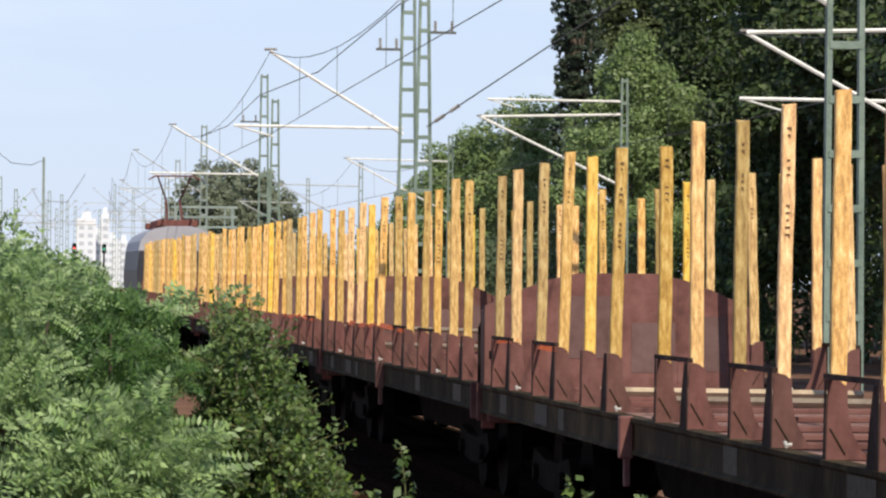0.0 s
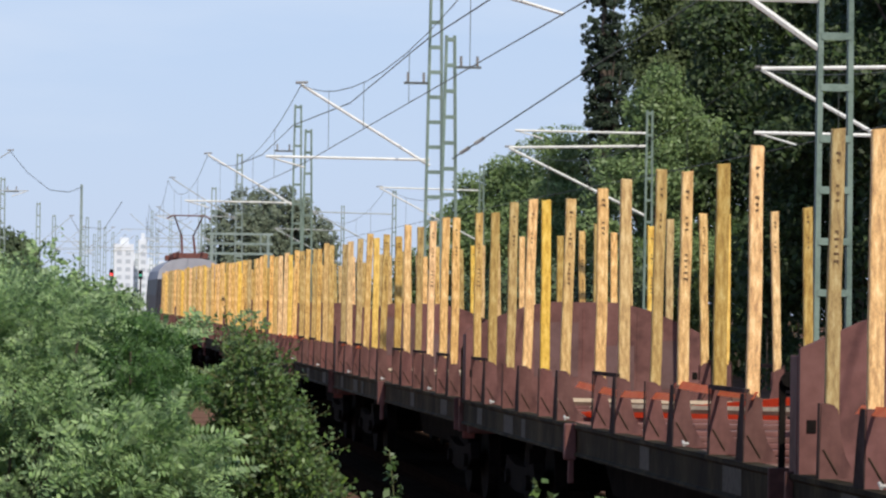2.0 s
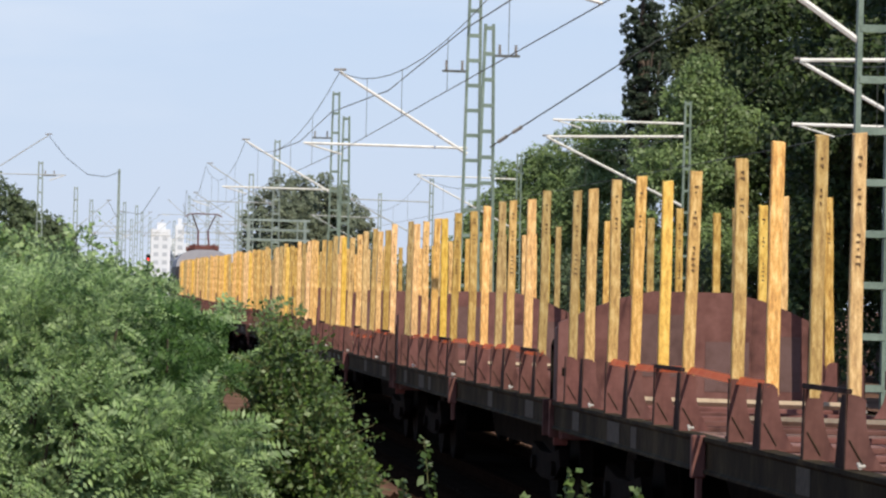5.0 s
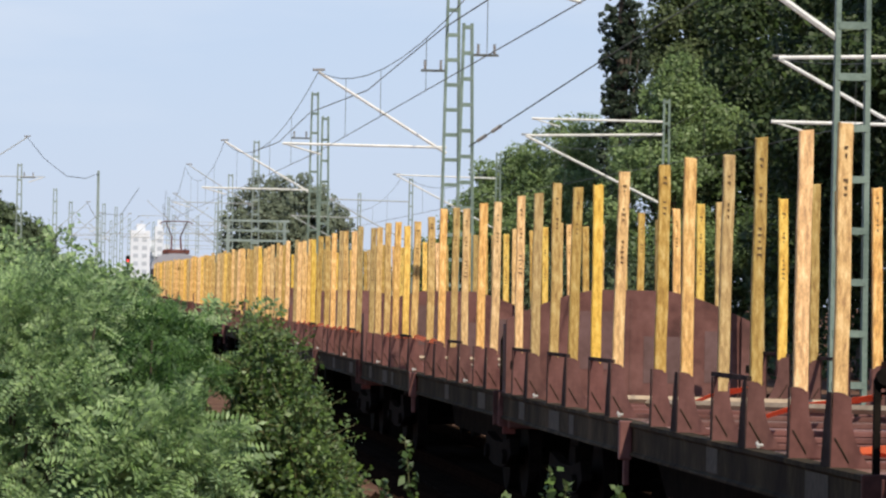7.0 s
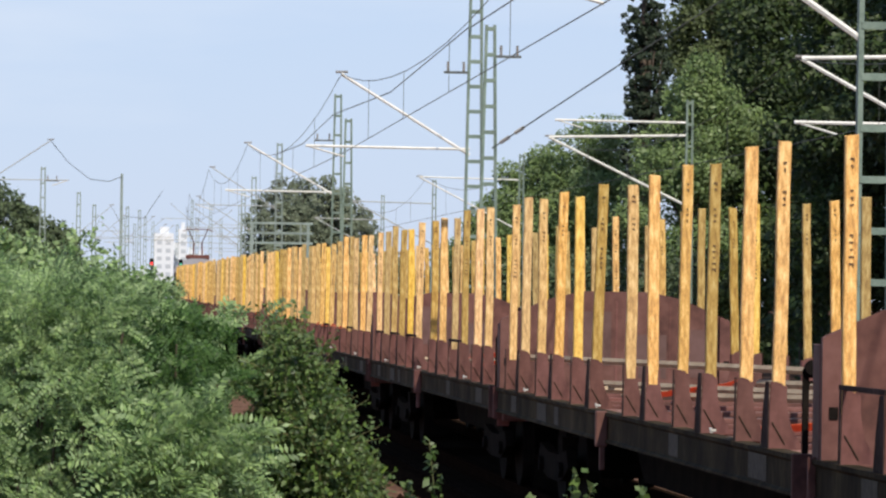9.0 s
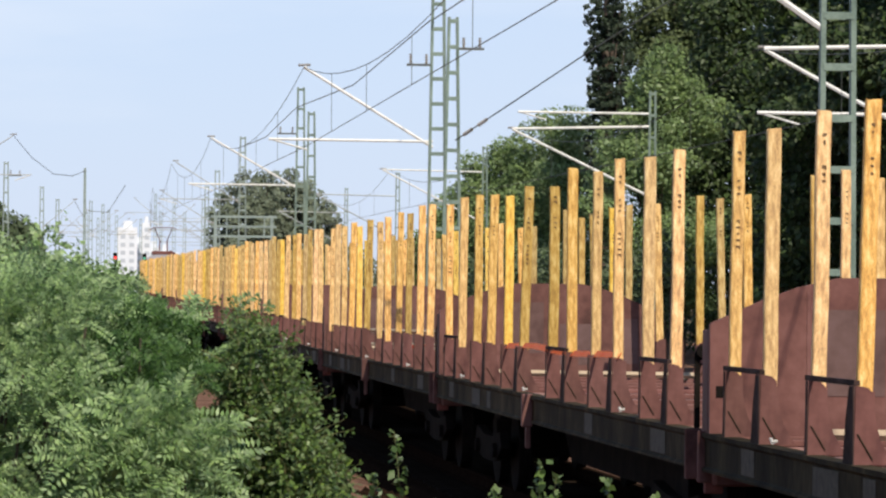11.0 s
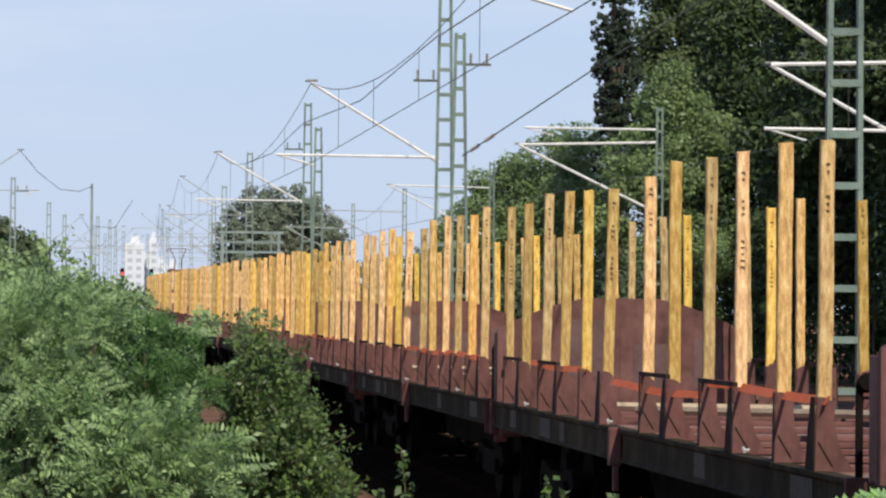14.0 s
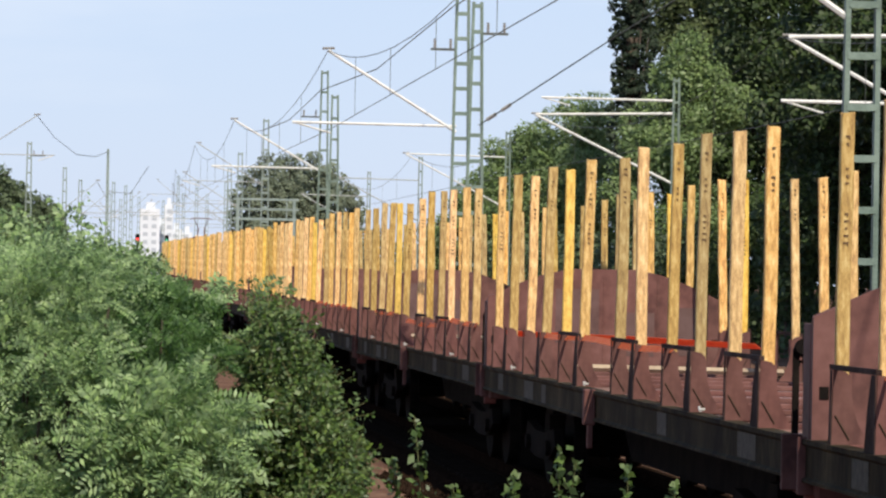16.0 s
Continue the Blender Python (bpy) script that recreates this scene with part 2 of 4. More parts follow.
def ground_z(x, y):
    """Level beside the track, a low bank on the camera's side."""
    base = track_z(y) - 0.62
    if x < 4.5:
        base += 0.52 * min(1, (4.5 - x) / 0.6) + 0.3 * min(1, max(0, (2.6 - x) / 2.4))
    return base + 0.05 * noise.noise((x * 0.5, y * 0.25, 0))


def make_ground():
    bm = bmesh.new()
    xs = [-2500, -800, -200, -60, -25, -12, -6] + [i * 0.4 - 4 for i in range(23)] + [6, 9, 13, 18, 25, 40, 80, 250, 900, 2500]
    ys = [-600, -150, -40, -15] + list(range(-4, 120, 4)) + list(range(120, 420, 15)) + [500, 700, 1000, 1600, 2600, 4200]
    grid = [[bm.verts.new((x, y, ground_z(x, min(y, 300)))) for x in xs] for y in ys]
    for r0, r1 in zip(grid, grid[1:]):
        for i in range(len(xs) - 1):
            bm.faces.new((r0[i], r0[i + 1], r1[i + 1], r1[i]))
    tagged(part("ground", bm, SOIL, smooth=True), "bare brown soil and low bank beside the railway", "ground", kind="structure")


make_ground()


def along(y0, y1, step):
    n = int((y1 - y0) / step)
    return [y0 + (y1 - y0) * i / n for i in range(n + 1)]


def make_track(off, label):
    ys = along(-200, 420, 5)
    bm = bmesh.new()
    prof = [(-2.6, -0.62), (-1.5, -0.2), (1.5, -0.2), (2.6, -0.62)]
    rows = [[bm.verts.new((track_x(y) + off + px, y, track_z(y) + pz)) for px, pz in prof] for y in ys]
    for a, b in zip(rows, rows[1:]):
        for i in range(3):
            bm.faces.new((a[i], a[i + 1], b[i + 1], b[i]))
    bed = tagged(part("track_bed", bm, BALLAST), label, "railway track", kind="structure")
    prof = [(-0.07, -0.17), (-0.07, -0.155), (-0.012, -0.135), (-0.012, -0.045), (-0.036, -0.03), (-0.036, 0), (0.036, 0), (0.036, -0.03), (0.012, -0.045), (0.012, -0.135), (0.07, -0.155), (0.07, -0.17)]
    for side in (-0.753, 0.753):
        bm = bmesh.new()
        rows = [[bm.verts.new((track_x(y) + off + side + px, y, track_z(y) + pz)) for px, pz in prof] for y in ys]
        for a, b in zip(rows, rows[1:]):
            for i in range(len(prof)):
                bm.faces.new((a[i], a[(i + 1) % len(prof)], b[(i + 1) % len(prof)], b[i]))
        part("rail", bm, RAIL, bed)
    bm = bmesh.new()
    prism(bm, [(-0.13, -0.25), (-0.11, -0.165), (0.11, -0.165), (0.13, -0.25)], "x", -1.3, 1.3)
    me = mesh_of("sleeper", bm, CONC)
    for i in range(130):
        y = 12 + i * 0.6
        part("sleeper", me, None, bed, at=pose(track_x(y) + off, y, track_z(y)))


make_track(0.0, "ballasted railway track under the timber train")
make_track(10.3, "second ballasted track behind the train")

def scatter_stones(x0, x1, y0, y1, n, seed):
    """Loose ballast stones, each a lopsided eight-sided lump."""
    rng = np.random.default_rng(seed)
    shape = np.array([(1, 0, 0), (0, 1, 0), (-1, 0, 0), (0, -1, 0), (0, 0, 1), (0, 0, -1)], float)
    sides = [(0, 1, 4), (1, 2, 4), (2, 3, 4), (3, 0, 4), (1, 0, 5), (2, 1, 5), (3, 2, 5), (0, 3, 5)]
    verts, faces = [], []
    for i in range(n):
        x, y = rng.uniform(x0, x1), rng.uniform(y0, y1)
        bed = -0.62 + 0.42 * min(1, max(0, (x - 3.4) / 1.1))
        z = max(bed, ground_z(x, y))
        r = rng.uniform(0.022, 0.05)
        pts = shape * r * rng.uniform(0.7, 1.25, (6, 3)) + rng.normal(0, r * 0.2, (6, 3))
        verts.extend((pts + (x, y, z + r * 0.3)).tolist())
        faces.extend([tuple(6 * i + k for k in f) for f in sides])
    me = bpy.data.meshes.new("ballast_stones")
    me.from_pydata(verts, [], faces)
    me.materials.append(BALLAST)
    tagged(new("ballast_stones", me), "loose brown ballast stones beside the rails, darkened for the train's shade", "ballast", kind="stuff")


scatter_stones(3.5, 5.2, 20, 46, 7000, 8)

# ---- the train ----
SPEED, PITCH = 11.68, 20.0
STAKES = [8.92, 7.57, 5.88, 4.45, 2.82, 1.42, -0.98, -2.34, -3.99, -5.41, -7.05, -8.45]
DECK = 1.24
wr = random.Random(5)


def stake_foot_mesh(side):
    """Steel stake pocket: an upright channel whose web sweeps inwards at its foot."""
    bm = bmesh.new()
    s = side
    web = [(1.345, DECK), (1.337, 1.70), (1.30, 1.70), (1.26, 1.69), (1.232, 1.66), (1.226, 1.60), (1.212, 1.48), (1.185, 1.38), (1.135, 1.29), (1.10, DECK)]
    prism(bm, [(s * x, z) for x, z in web], "y", -0.055, -0.035)
    box(bm, *sorted((s * 1.238, s * 1.218)), -0.034, 0.05, 1.5, 1.67)
    return mesh_of("stake_foot", bm, BROWN)


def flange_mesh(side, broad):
    """The outer flange of a pocket, its shade painted as dark brown; broad on the second pocket of each pair."""
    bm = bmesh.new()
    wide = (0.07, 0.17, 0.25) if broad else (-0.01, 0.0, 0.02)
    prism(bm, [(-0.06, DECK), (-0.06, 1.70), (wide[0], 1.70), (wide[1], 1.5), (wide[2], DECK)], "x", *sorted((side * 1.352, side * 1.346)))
    return mesh_of("flange", bm, SHADED_BROWN)


def brace_mesh(side):
    bm = bmesh.new()
    tube(bm, [(side * 1.325, -0.06, 1.42), (side * 1.235, -0.06, 1.27)], 0.0045, 5)
    return mesh_of("brace", bm, GREY)


def stake_mesh(side, seed):
    """A sawn wooden post let into the pocket, leaning slightly inwards."""
    r = random.Random(seed)
    bm = bmesh.new()
    h = 3.35 + r.uniform(-0.07, 0.05)
    lean, tw, wx = radians(0.7 + r.uniform(-0.8, 0.8)), r.uniform(-0.02, 0.02), 0.043 + r.uniform(-0.004, 0.004)
    rows = []
    for i in range(7):
        z = 1.60 + (h - 1.60) * i / 6
        cx = side * (1.275 - math.tan(lean) * (z - 1.62)) + r.uniform(-0.004, 0.004)
        cy = tw * (z - 1.62) + r.uniform(-0.004, 0.004)
        wy = 0.030 if i == 0 else 0.034
        rows.append([bm.verts.new((cx + a * wx, cy + b * wy, z + (r.uniform(-0.012, 0.012) if i == 6 else 0)))
                     for a, b in ((-1, -0.8), (-0.8, -1), (0.8, -1), (1, -0.8), (1, 0.8), (0.8, 1), (-0.8, 1), (-1, 0.8))])
    for a, b in zip(rows, rows[1:]):
        for k in range(8):
            bm.faces.new((a[k], a[(k + 1) % 8], b[(k + 1) % 8], b[k]))
    bm.faces.new(rows[-1])
    bm.faces.new(rows[0][::-1])
    return mesh_of("stake", bm, FRESH if seed % 9 == 4 else WOOD), lean, tw


def stamp_mesh(side, lean, tw, seed):
    """Illegible stamped marks down the back of a post."""
    r = random.Random(seed)
    bm = bmesh.new()
    for z0, n in ((3.2, 2), (3.0, 3), (2.72, 5))[: r.choice((2, 3))]:
        for i in range(n):
            z = z0 - i * 0.045
            cx = side * (1.275 - math.tan(lean) * (z - 1.62))
            y = tw * (z - 1.62) - 0.038
            w = r.uniform(0.005, 0.016)
            box(bm, cx - w, cx + w, y - 0.003, y + 0.004, z - 0.006, z + 0.006)
            if r.random() < 0.6:
                box(bm, cx + w - 0.007, cx + w, y - 0.0035, y + 0.004, z - 0.018, z + 0.006)
    return mesh_of("stamp", bm, INK)


def bulkhead(parent):
    """End wall of pressed sheet at the leading end, with an arched top edge and flat corner posts."""
    bm = bmesh.new()
    y = 9.60
    arch = [(-1.33, 1.16), (-1.33, 2.03), (-0.95, 2.20), (-0.70, 2.29), (-0.40, 2.36), (0.40, 2.36), (0.70, 2.29), (0.95, 2.20), (1.33, 2.03), (1.33, 1.16)]
    prism(bm, arch, "y", y - 0.015, y + 0.015)
    wall = part("end_wall", bm, BROWN, parent, "oxide brown steel end wall with arched top")
    for s in (-1, 1):
        bm = bmesh.new()
        prism(bm, [(s * x, z) for x, z in ((1.345, 1.10), (1.345, 2.02), (1.19, 2.09), (1.19, 1.10))], "y", y - 0.075, y - 0.017)
        part("corner_post", bm, BROWN, wall)
        bm = bmesh.new()
        box(bm, *sorted((s * 1.345, s * 1.315)), y + 0.017, y + 0.26, 1.0, 1.98, bevel=0.006)
        part("side_return", bm, BROWN, wall)
        bm = bmesh.new()
        box(bm, *sorted((s * 1.30, s * 1.24)), y - 0.083, y - 0.074, 1.50, 1.58)
        part("latch", bm, BLACK, wall, "dark latch and bolts on the corner post")
    for x in (-0.78, -0.26, 0.26, 0.78):
        bm = bmesh.new()
        box(bm, x - 0.045, x + 0.045, y + 0.017, y + 0.10, 1.1, 2.22, bevel=0.012)
        part("rib", bm, BROWN, wall)
    for x in (-0.62, 0.0, 0.62):
        bm = bmesh.new()
        box(bm, x - 0.012, x + 0.012, y - 0.021, y - 0.014, DECK + 0.03, 2.26)
        part("seam", bm, BROWN, wall)
    for i, (x, z, w, h) in enumerate(((-0.31, 1.82, 0.5, 0.62), (0.36, 1.62, 0.44, 0.5), (0.95, 1.66, 0.3, 0.55))):
        bm = bmesh.new()
        box(bm, x - w / 2, x + w / 2, y - 0.020, y - 0.0155, z - h / 2, z + h / 2)
        part("patch_plate", bm, WORN, wall, "sheet patched in a duller brown")


def bogie(parent, y):
    bm = bmesh.new()
    for s in (-1, 1):
        prism(bm, [(y - 1.35, 0.5), (y - 1.2, 0.68), (y - 0.4, 0.6), (y + 0.4, 0.6), (y + 1.2, 0.68), (y + 1.35, 0.5), (y + 0.9, 0.36), (y + 0.4, 0.32), (y - 0.4, 0.32), (y - 0.9, 0.36)], "x", s * 0.98 - 0.05, s * 0.98 + 0.05)
    box(bm, -0.95, 0.95, y - 0.2, y + 0.2, 0.42, 0.78)
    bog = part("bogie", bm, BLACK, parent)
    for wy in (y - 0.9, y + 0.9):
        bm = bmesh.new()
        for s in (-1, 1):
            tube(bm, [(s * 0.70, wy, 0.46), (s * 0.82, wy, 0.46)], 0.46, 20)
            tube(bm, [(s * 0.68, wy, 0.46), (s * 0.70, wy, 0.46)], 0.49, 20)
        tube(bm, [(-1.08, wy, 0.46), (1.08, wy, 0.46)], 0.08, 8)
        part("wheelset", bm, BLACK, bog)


def make_wagon():
    w = thing("timber_wagon", "brown bogie timber wagon with tall wooden stakes, empty deck", "railway wagon", "wagons of the train")
    for s in (-1, 1):
        bm = bmesh.new()
        prism(bm, [(s * x, z) for x, z in ((1.375, DECK), (1.375, DECK - 0.03), (1.35, DECK - 0.05), (1.35, 1.0), (1.372, 0.985), (1.372, 0.965), (1.26, 0.965), (1.26, 0.98), (1.33, 1.0), (1.33, DECK - 0.05), (1.24, DECK - 0.03), (1.24, DECK))], "y", -9.7, 9.7)
        sole = part("solebar", bm, GREY, w, "weathered grey-brown channel solebar")
        for y in (9.58, 0.0, -9.58):
            bm = bmesh.new()
            if y:
                e = 9.71 if y > 0 else -9.71
                box(bm, *sorted((s * 1.22, s * 1.40)), e - 0.02, e + 0.02, 0.88, DECK + 0.012, bevel=0.008)
            else:
                box(bm, *sorted((s * 1.352, s * 1.46)), -0.045, 0.045, 0.93, DECK + 0.012, bevel=0.01)
                box(bm, *sorted((s * 1.37, s * 1.42)), -0.03, 0.03, 0.72, 0.935, bevel=0.008)
            part("bracket", bm, BROWN, sole)
        for y, ln, zz in ((7.9, 0.5, 1.10), (5.2, 0.8, 1.09), (3.9, 0.35, 1.09), (-4.1, 0.5, 1.1), (-8.1, 0.75, 1.10)):
            bm = bmesh.new()
            box(bm, *sorted((s * 1.351, s * 1.356)), y - ln / 2, y + ln / 2, zz - 0.09, zz + 0.09)
            part("label_plate", bm, PANEL, sole, "pale faded lettering panel")
    for e in (-1, 1):
        bm = bmesh.new()
        box(bm, -1.30, 1.30, min(e * 9.70, e * 9.55), max(e * 9.70, e * 9.55), 0.86, DECK - 0.02, bevel=0.015)
        head = part("headstock", bm, BROWN, w)
        for x in (-0.875, 0.875):
            bm = bmesh.new()
            tube(bm, [(x, e * 9.70, 1.05), (x, e * 9.93, 1.05)], 0.10, 12)
            tube(bm, [(x, e * 9.93, 1.05), (x, e * 9.98, 1.05)], 0.22, 16)
            part("buffer", bm, BLACK, head, smooth=False)
        bm = bmesh.new()
        tube(bm, [(0, e * 9.70, 1.03), (0, e * 9.99, 0.98)], 0.05, 8)
        part("coupling", bm, BLACK, head)
        if e < 0:
            for x in (-1.30, 1.30):
                bm = bmesh.new()
                tube(bm, [(x, -9.62, DECK - 0.1), (x, -9.64, 1.56), (x * 0.98, -9.60, 1.72), (x * 0.9, -9.60, 1.72)], 0.014, 6)
                part("hand_rail", bm, BLACK, head)
                bm = bmesh.new()
                tube(bm, [(x * 0.97, -9.62, 1.80), (x * 0.97, -9.69, 1.82)], 0.055, 10)
                box(bm, x - 0.02, x + 0.02, -9.66, -9.62, DECK, 1.80)
                part("lamp_bracket", bm, BLACK, head, "dark tail lamp bracket")
        else:
            for x in (-1.28, 1.28):
                bm = bmesh.new()
                box(bm, x - 0.07, x + 0.07, 9.705, 9.74, 0.80, 1.16, bevel=0.01)
                part("step_plate", bm, REDPAINT, head, "small red-brown end plate")
        bogie(w, e * 6.9)
    bulkhead(w)
    # deep sills added to hide the bright ground beyond, below the deck
    bm = bmesh.new()
    for x in (-0.35, 0.35):
        prism(bm, [(-9.5, 0.98), (-5.2, 0.92), (-4.2, 0.42), (4.2, 0.42), (5.2, 0.92), (9.5, 0.98), (9.5, 1.14), (-9.5, 1.14)], "x", x - 0.06, x + 0.06)
    for y in range(-9, 10, 3):
        box(bm, -1.25, 1.25, y - 0.06, y + 0.06, 0.95, 1.14)
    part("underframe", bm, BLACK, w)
    plank = bmesh.new()
    box(plank, -1.25, 1.25, -0.13, 0.13, 1.145, 1.205)
    plank = mesh_of("plank", plank, WOOD_DARK)
    for i in range(61):
        y = -9.15 + 18.3 * i / 60
        part("plank", plank, None, w, at=pose(0, y, wr.uniform(-0.008, 0.008), 0, wr.uniform(-0.15, 0.15), 0))
    for i, y in enumerate((-7.95, -6.4, -4.97, -3.5, -2.0, 0.0, 2.0, 3.5, 4.97, 6.4, 7.95)):
        bm = bmesh.new()
        box(bm, -1.2, 1.2, y - 0.05, y + 0.05, 1.206, 1.255, bevel=0.01)
        part("deck_bar", bm, BROWN, w)
    feet = {s: stake_foot_mesh(s) for s in (-1, 1)}
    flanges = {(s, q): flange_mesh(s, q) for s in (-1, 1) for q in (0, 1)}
    braces = {s: brace_mesh(s) for s in (-1, 1)}
    kinds = {s: [stake_mesh(s, 11 * s + i + 40) for i in range(9)] for s in (-1, 1)}
    stamps = {s: [stamp_mesh(s, k[1], k[2], i) for i, k in enumerate(kinds[s])] for s in (-1, 1)}
    for s in (-1, 1):
        for i, y in enumerate(STAKES):
            foot = part("stake_foot", feet[s], None, w, at=pose(0, y, 0))
            part("brace", braces[s], None, foot)
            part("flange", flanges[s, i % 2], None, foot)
            j = (i * 5 + (s > 0) * 2) % 9
            ob = part("stake", kinds[s][j][0], None, w, at=pose(0, y, 0))
            if (i * 7 + s) % 3:
                tagged(part("stamp", stamps[s][j], None, ob), kind="stuff")
            if i % 4 == 1:
                bm = bmesh.new()
                tube(bm, [(s * 1.31, y - 0.35, DECK + 0.02), (s * 1.31, y - 0.29, DECK + 0.045)], 0.012, 8)
                tube(bm, [(s * 1.27, y - 0.30, DECK + 0.03), (s * 1.31, y - 0.31, DECK + 0.03)], 0.011, 8)
                part("ratchet", bm, ZINC, w, "pale zinc-plated strap ratchet")
        for a, b in zip(STAKES[::2], STAKES[1::2]):
            bm = bmesh.new()
            box(bm, *sorted((s * 1.345, s * 1.31)), b - 0.05, a + 0.05, 1.702, 1.735)
            part("tie_bar", bm, SHADED_BROWN, w)
    return w


def add_strap(w, y0, y1, z=1.70):
    """A flat strap pulled along the inside of the stakes, twisted half over."""
    bm = bmesh.new()
    ys = np.linspace(y0, y1, max(3, int((y1 - y0) / 0.7)))
    rows = []
    for i, y in enumerate(ys):
        s, c = 0.012 * math.sin(i * 1.7), 0.015 * math.sin(i * 0.9 + y0)
        rows.append([bm.verts.new((-1.305 + s, y, z - 0.027 + c)), bm.verts.new((-1.265 + s, y, z + 0.027 + c))])
    for a, e in zip(rows, rows[1:]):
        bm.faces.new((a[0], e[0], e[1], a[1]))
    part("strap", bm, ORANGE, w, "orange lashing strap along the stakes")


def add_laid_strap(w, line):
    """A strap lying over deck and battens along a line of points."""
    bm = bmesh.new()
    pts = [Vector(p) for p in line]
    rows = []
    for i, p in enumerate(pts):
        d = (pts[min(i + 1, len(pts) - 1)] - pts[max(i - 1, 0)]).normalized()
        n = d.cross(Vector((0, 0, 1))).normalized() * 0.045 + Vector((0, 0, 0.035 if i % 2 else 0.03))
        rows.append([bm.verts.new(p - n), bm.verts.new(p + n), bm.verts.new(p + n + Vector((0, 0.004, 0.003))), bm.verts.new(p - n + Vector((0, 0.004, 0.003)))])
    for a, e in zip(rows, rows[1:]):
        for i in range(4):
            bm.faces.new((a[i], e[i], e[(i + 1) % 4], a[(i + 1) % 4]))
    part("strap", bm, ORANGE, w, "orange lashing strap laid across the deck")


def add_low_strap(w, y, x, n, seed):
    """A loose heap of strap dropped in folds on the deck."""
    rng = np.random.default_rng(seed)
    bm = bmesh.new()
    p = np.array((x, y, 1.27))
    for _ in range(n):
        c = p + np.array((rng.uniform(-0.35, 0.45), rng.uniform(-0.12, 0.16), 0))
        c[2] = 1.265 + rng.random() * 0.09
        for dy in (0.0, 0.006):
            bm.faces.new([bm.verts.new((q[0], q[1] + dy, q[2] + h)) for q, h in ((p, 0), (c, 0), (c, 0.045), (p, 0.045))])
        p = c
    part("strap", bm, ORANGE, w, "orange lashing strap dropped in folds on the deck")


def add_batten(w, y0, y1, x0, x1, z0=1.33, z1=1.42):
    bm = bmesh.new()
    tube(bm, [(x0, y0, z0), (x1, y1, z1)], 0.035, 4)
    part("batten", bm, PALE, w, "loose pale wooden batten on the deck")


PANEL = material("dull_panel", [(0.035, 0.03, 0.022), (0.09, 0.078, 0.058)], 14, 0.8, fine=40)
INK = material("faded_ink", [(0.09, 0.05, 0.025), (0.17, 0.10, 0.045)], 9, 0.8)
PALE = material("weathered_batten", [(0.30, 0.22, 0.15), (0.46, 0.36, 0.25)], 4, 0.8, fine=30)
REDPAINT = material("red_end_plate", [(0.15, 0.045, 0.035), (0.24, 0.065, 0.05)], 6, 0.6)


ZINC = material("zinc_plate", [(0.30, 0.28, 0.25), (0.52, 0.50, 0.46)], 20, 0.6, fine=60)
# Oxide darkened for the shade on the flanges' outer faces; tie bars share it
SHADED_BROWN = material("shaded_oxide", [(0.022, 0.013, 0.011), (0.045, 0.028, 0.024), (0.08, 0.05, 0.045)], 3, 0.85, fine=20, spec=0.1)
WORN = material("worn_oxide_paint", [(0.09, 0.05, 0.045), (0.125, 0.072, 0.066), (0.15, 0.09, 0.085)], 2.5, 0.7, fine=14, vary=0.1, per="object", bump=0.08, spec=0.2)
FRESH = material("fresh_stake_wood", [(0.50, 0.27, 0.05), (0.74, 0.47, 0.09), (0.85, 0.60, 0.16)], 14, 0.7, fine=60, vary=0.12, per="object", stretch=(2.0, 2.0, 0.6), spec=0.25, bump=0.1)
# straps pulled along the stakes: from, to, height; then straps laid on the deck, and heaps of strap
STRAPS = {0: ((7.5, 8.9, 1.69), (4.4, 5.9, 1.69)), 1: ((-8.6, -5.2, 1.70), (-5.2, 0.4, 1.58)), 2: ((-8.6, 8.0, 1.70),), 3: ((-2.4, 5.9, 1.70),), 6: ((-5.5, 2.9, 1.70),),
          7: ((-8.4, 1.5, 1.69),), 8: ((2.7, 7.0, 1.69), (-4.0, 1.0, 1.60), (-8.6, -4.0, 1.69)), 9: ((-4.2, 4.5, 1.68),), 10: ((0.5, 7.6, 1.69), (-8.6, -4.0, 1.69)), -1: ((-2, 6, 1.69),), -2: ((-8.4, -1, 1.69),), -4: ((1, 8.6, 1.69),)}
LAID = {1: (((-1.0, 2.0, 1.27), (-0.5, 0.6, 1.34), (0.2, -2.2, 1.52), (0.8, -4.6, 1.60), (1.28, -6.9, 1.66)), ((-0.9, 2.4, 1.27), (-0.2, 1.6, 1.30), (0.5, 0.0, 1.33))),
        4: (((-0.75, 1.0, 1.36), (-0.15, 3.0, 1.42), (0.38, 4.6, 1.42)), ((-0.85, -3.2, 1.38), (-0.3, -1.6, 1.42), (0.3, 0.0, 1.42), (1.25, 2.5, 1.42))),
        5: (((-1.05, -1.0, 1.42), (-0.42, 0.9, 1.43), (0.1, 2.8, 1.42), (0.67, 5.2, 1.42)), ((-1.0, -5.6, 1.26), (-0.2, -5.0, 1.3), (0.5, -4.4, 1.27))),
        9: (((-1.2, 9.0, 1.62), (0.0, 6.9, 1.60), (1.0, 5.0, 1.58)),)}
HEAPS = {5: ((-7.2, -0.6, 16), (-6.6, 0.1, 14)), 4: ((-7.9, -0.8, 8),), 8: ((-8.0, -0.5, 10),), 2: ((-5.0, -0.6, 5),), -3: ((-6, -0.7, 10),), 10: ((-6.5, -0.7, 9),)}
wagon = make_wagon()
wagons = {}
for k in range(-5, 12):
    wagons[k] = wagon if k == -5 else copy_thing(wagon, pose(6.0, -20.0 * k, 0))
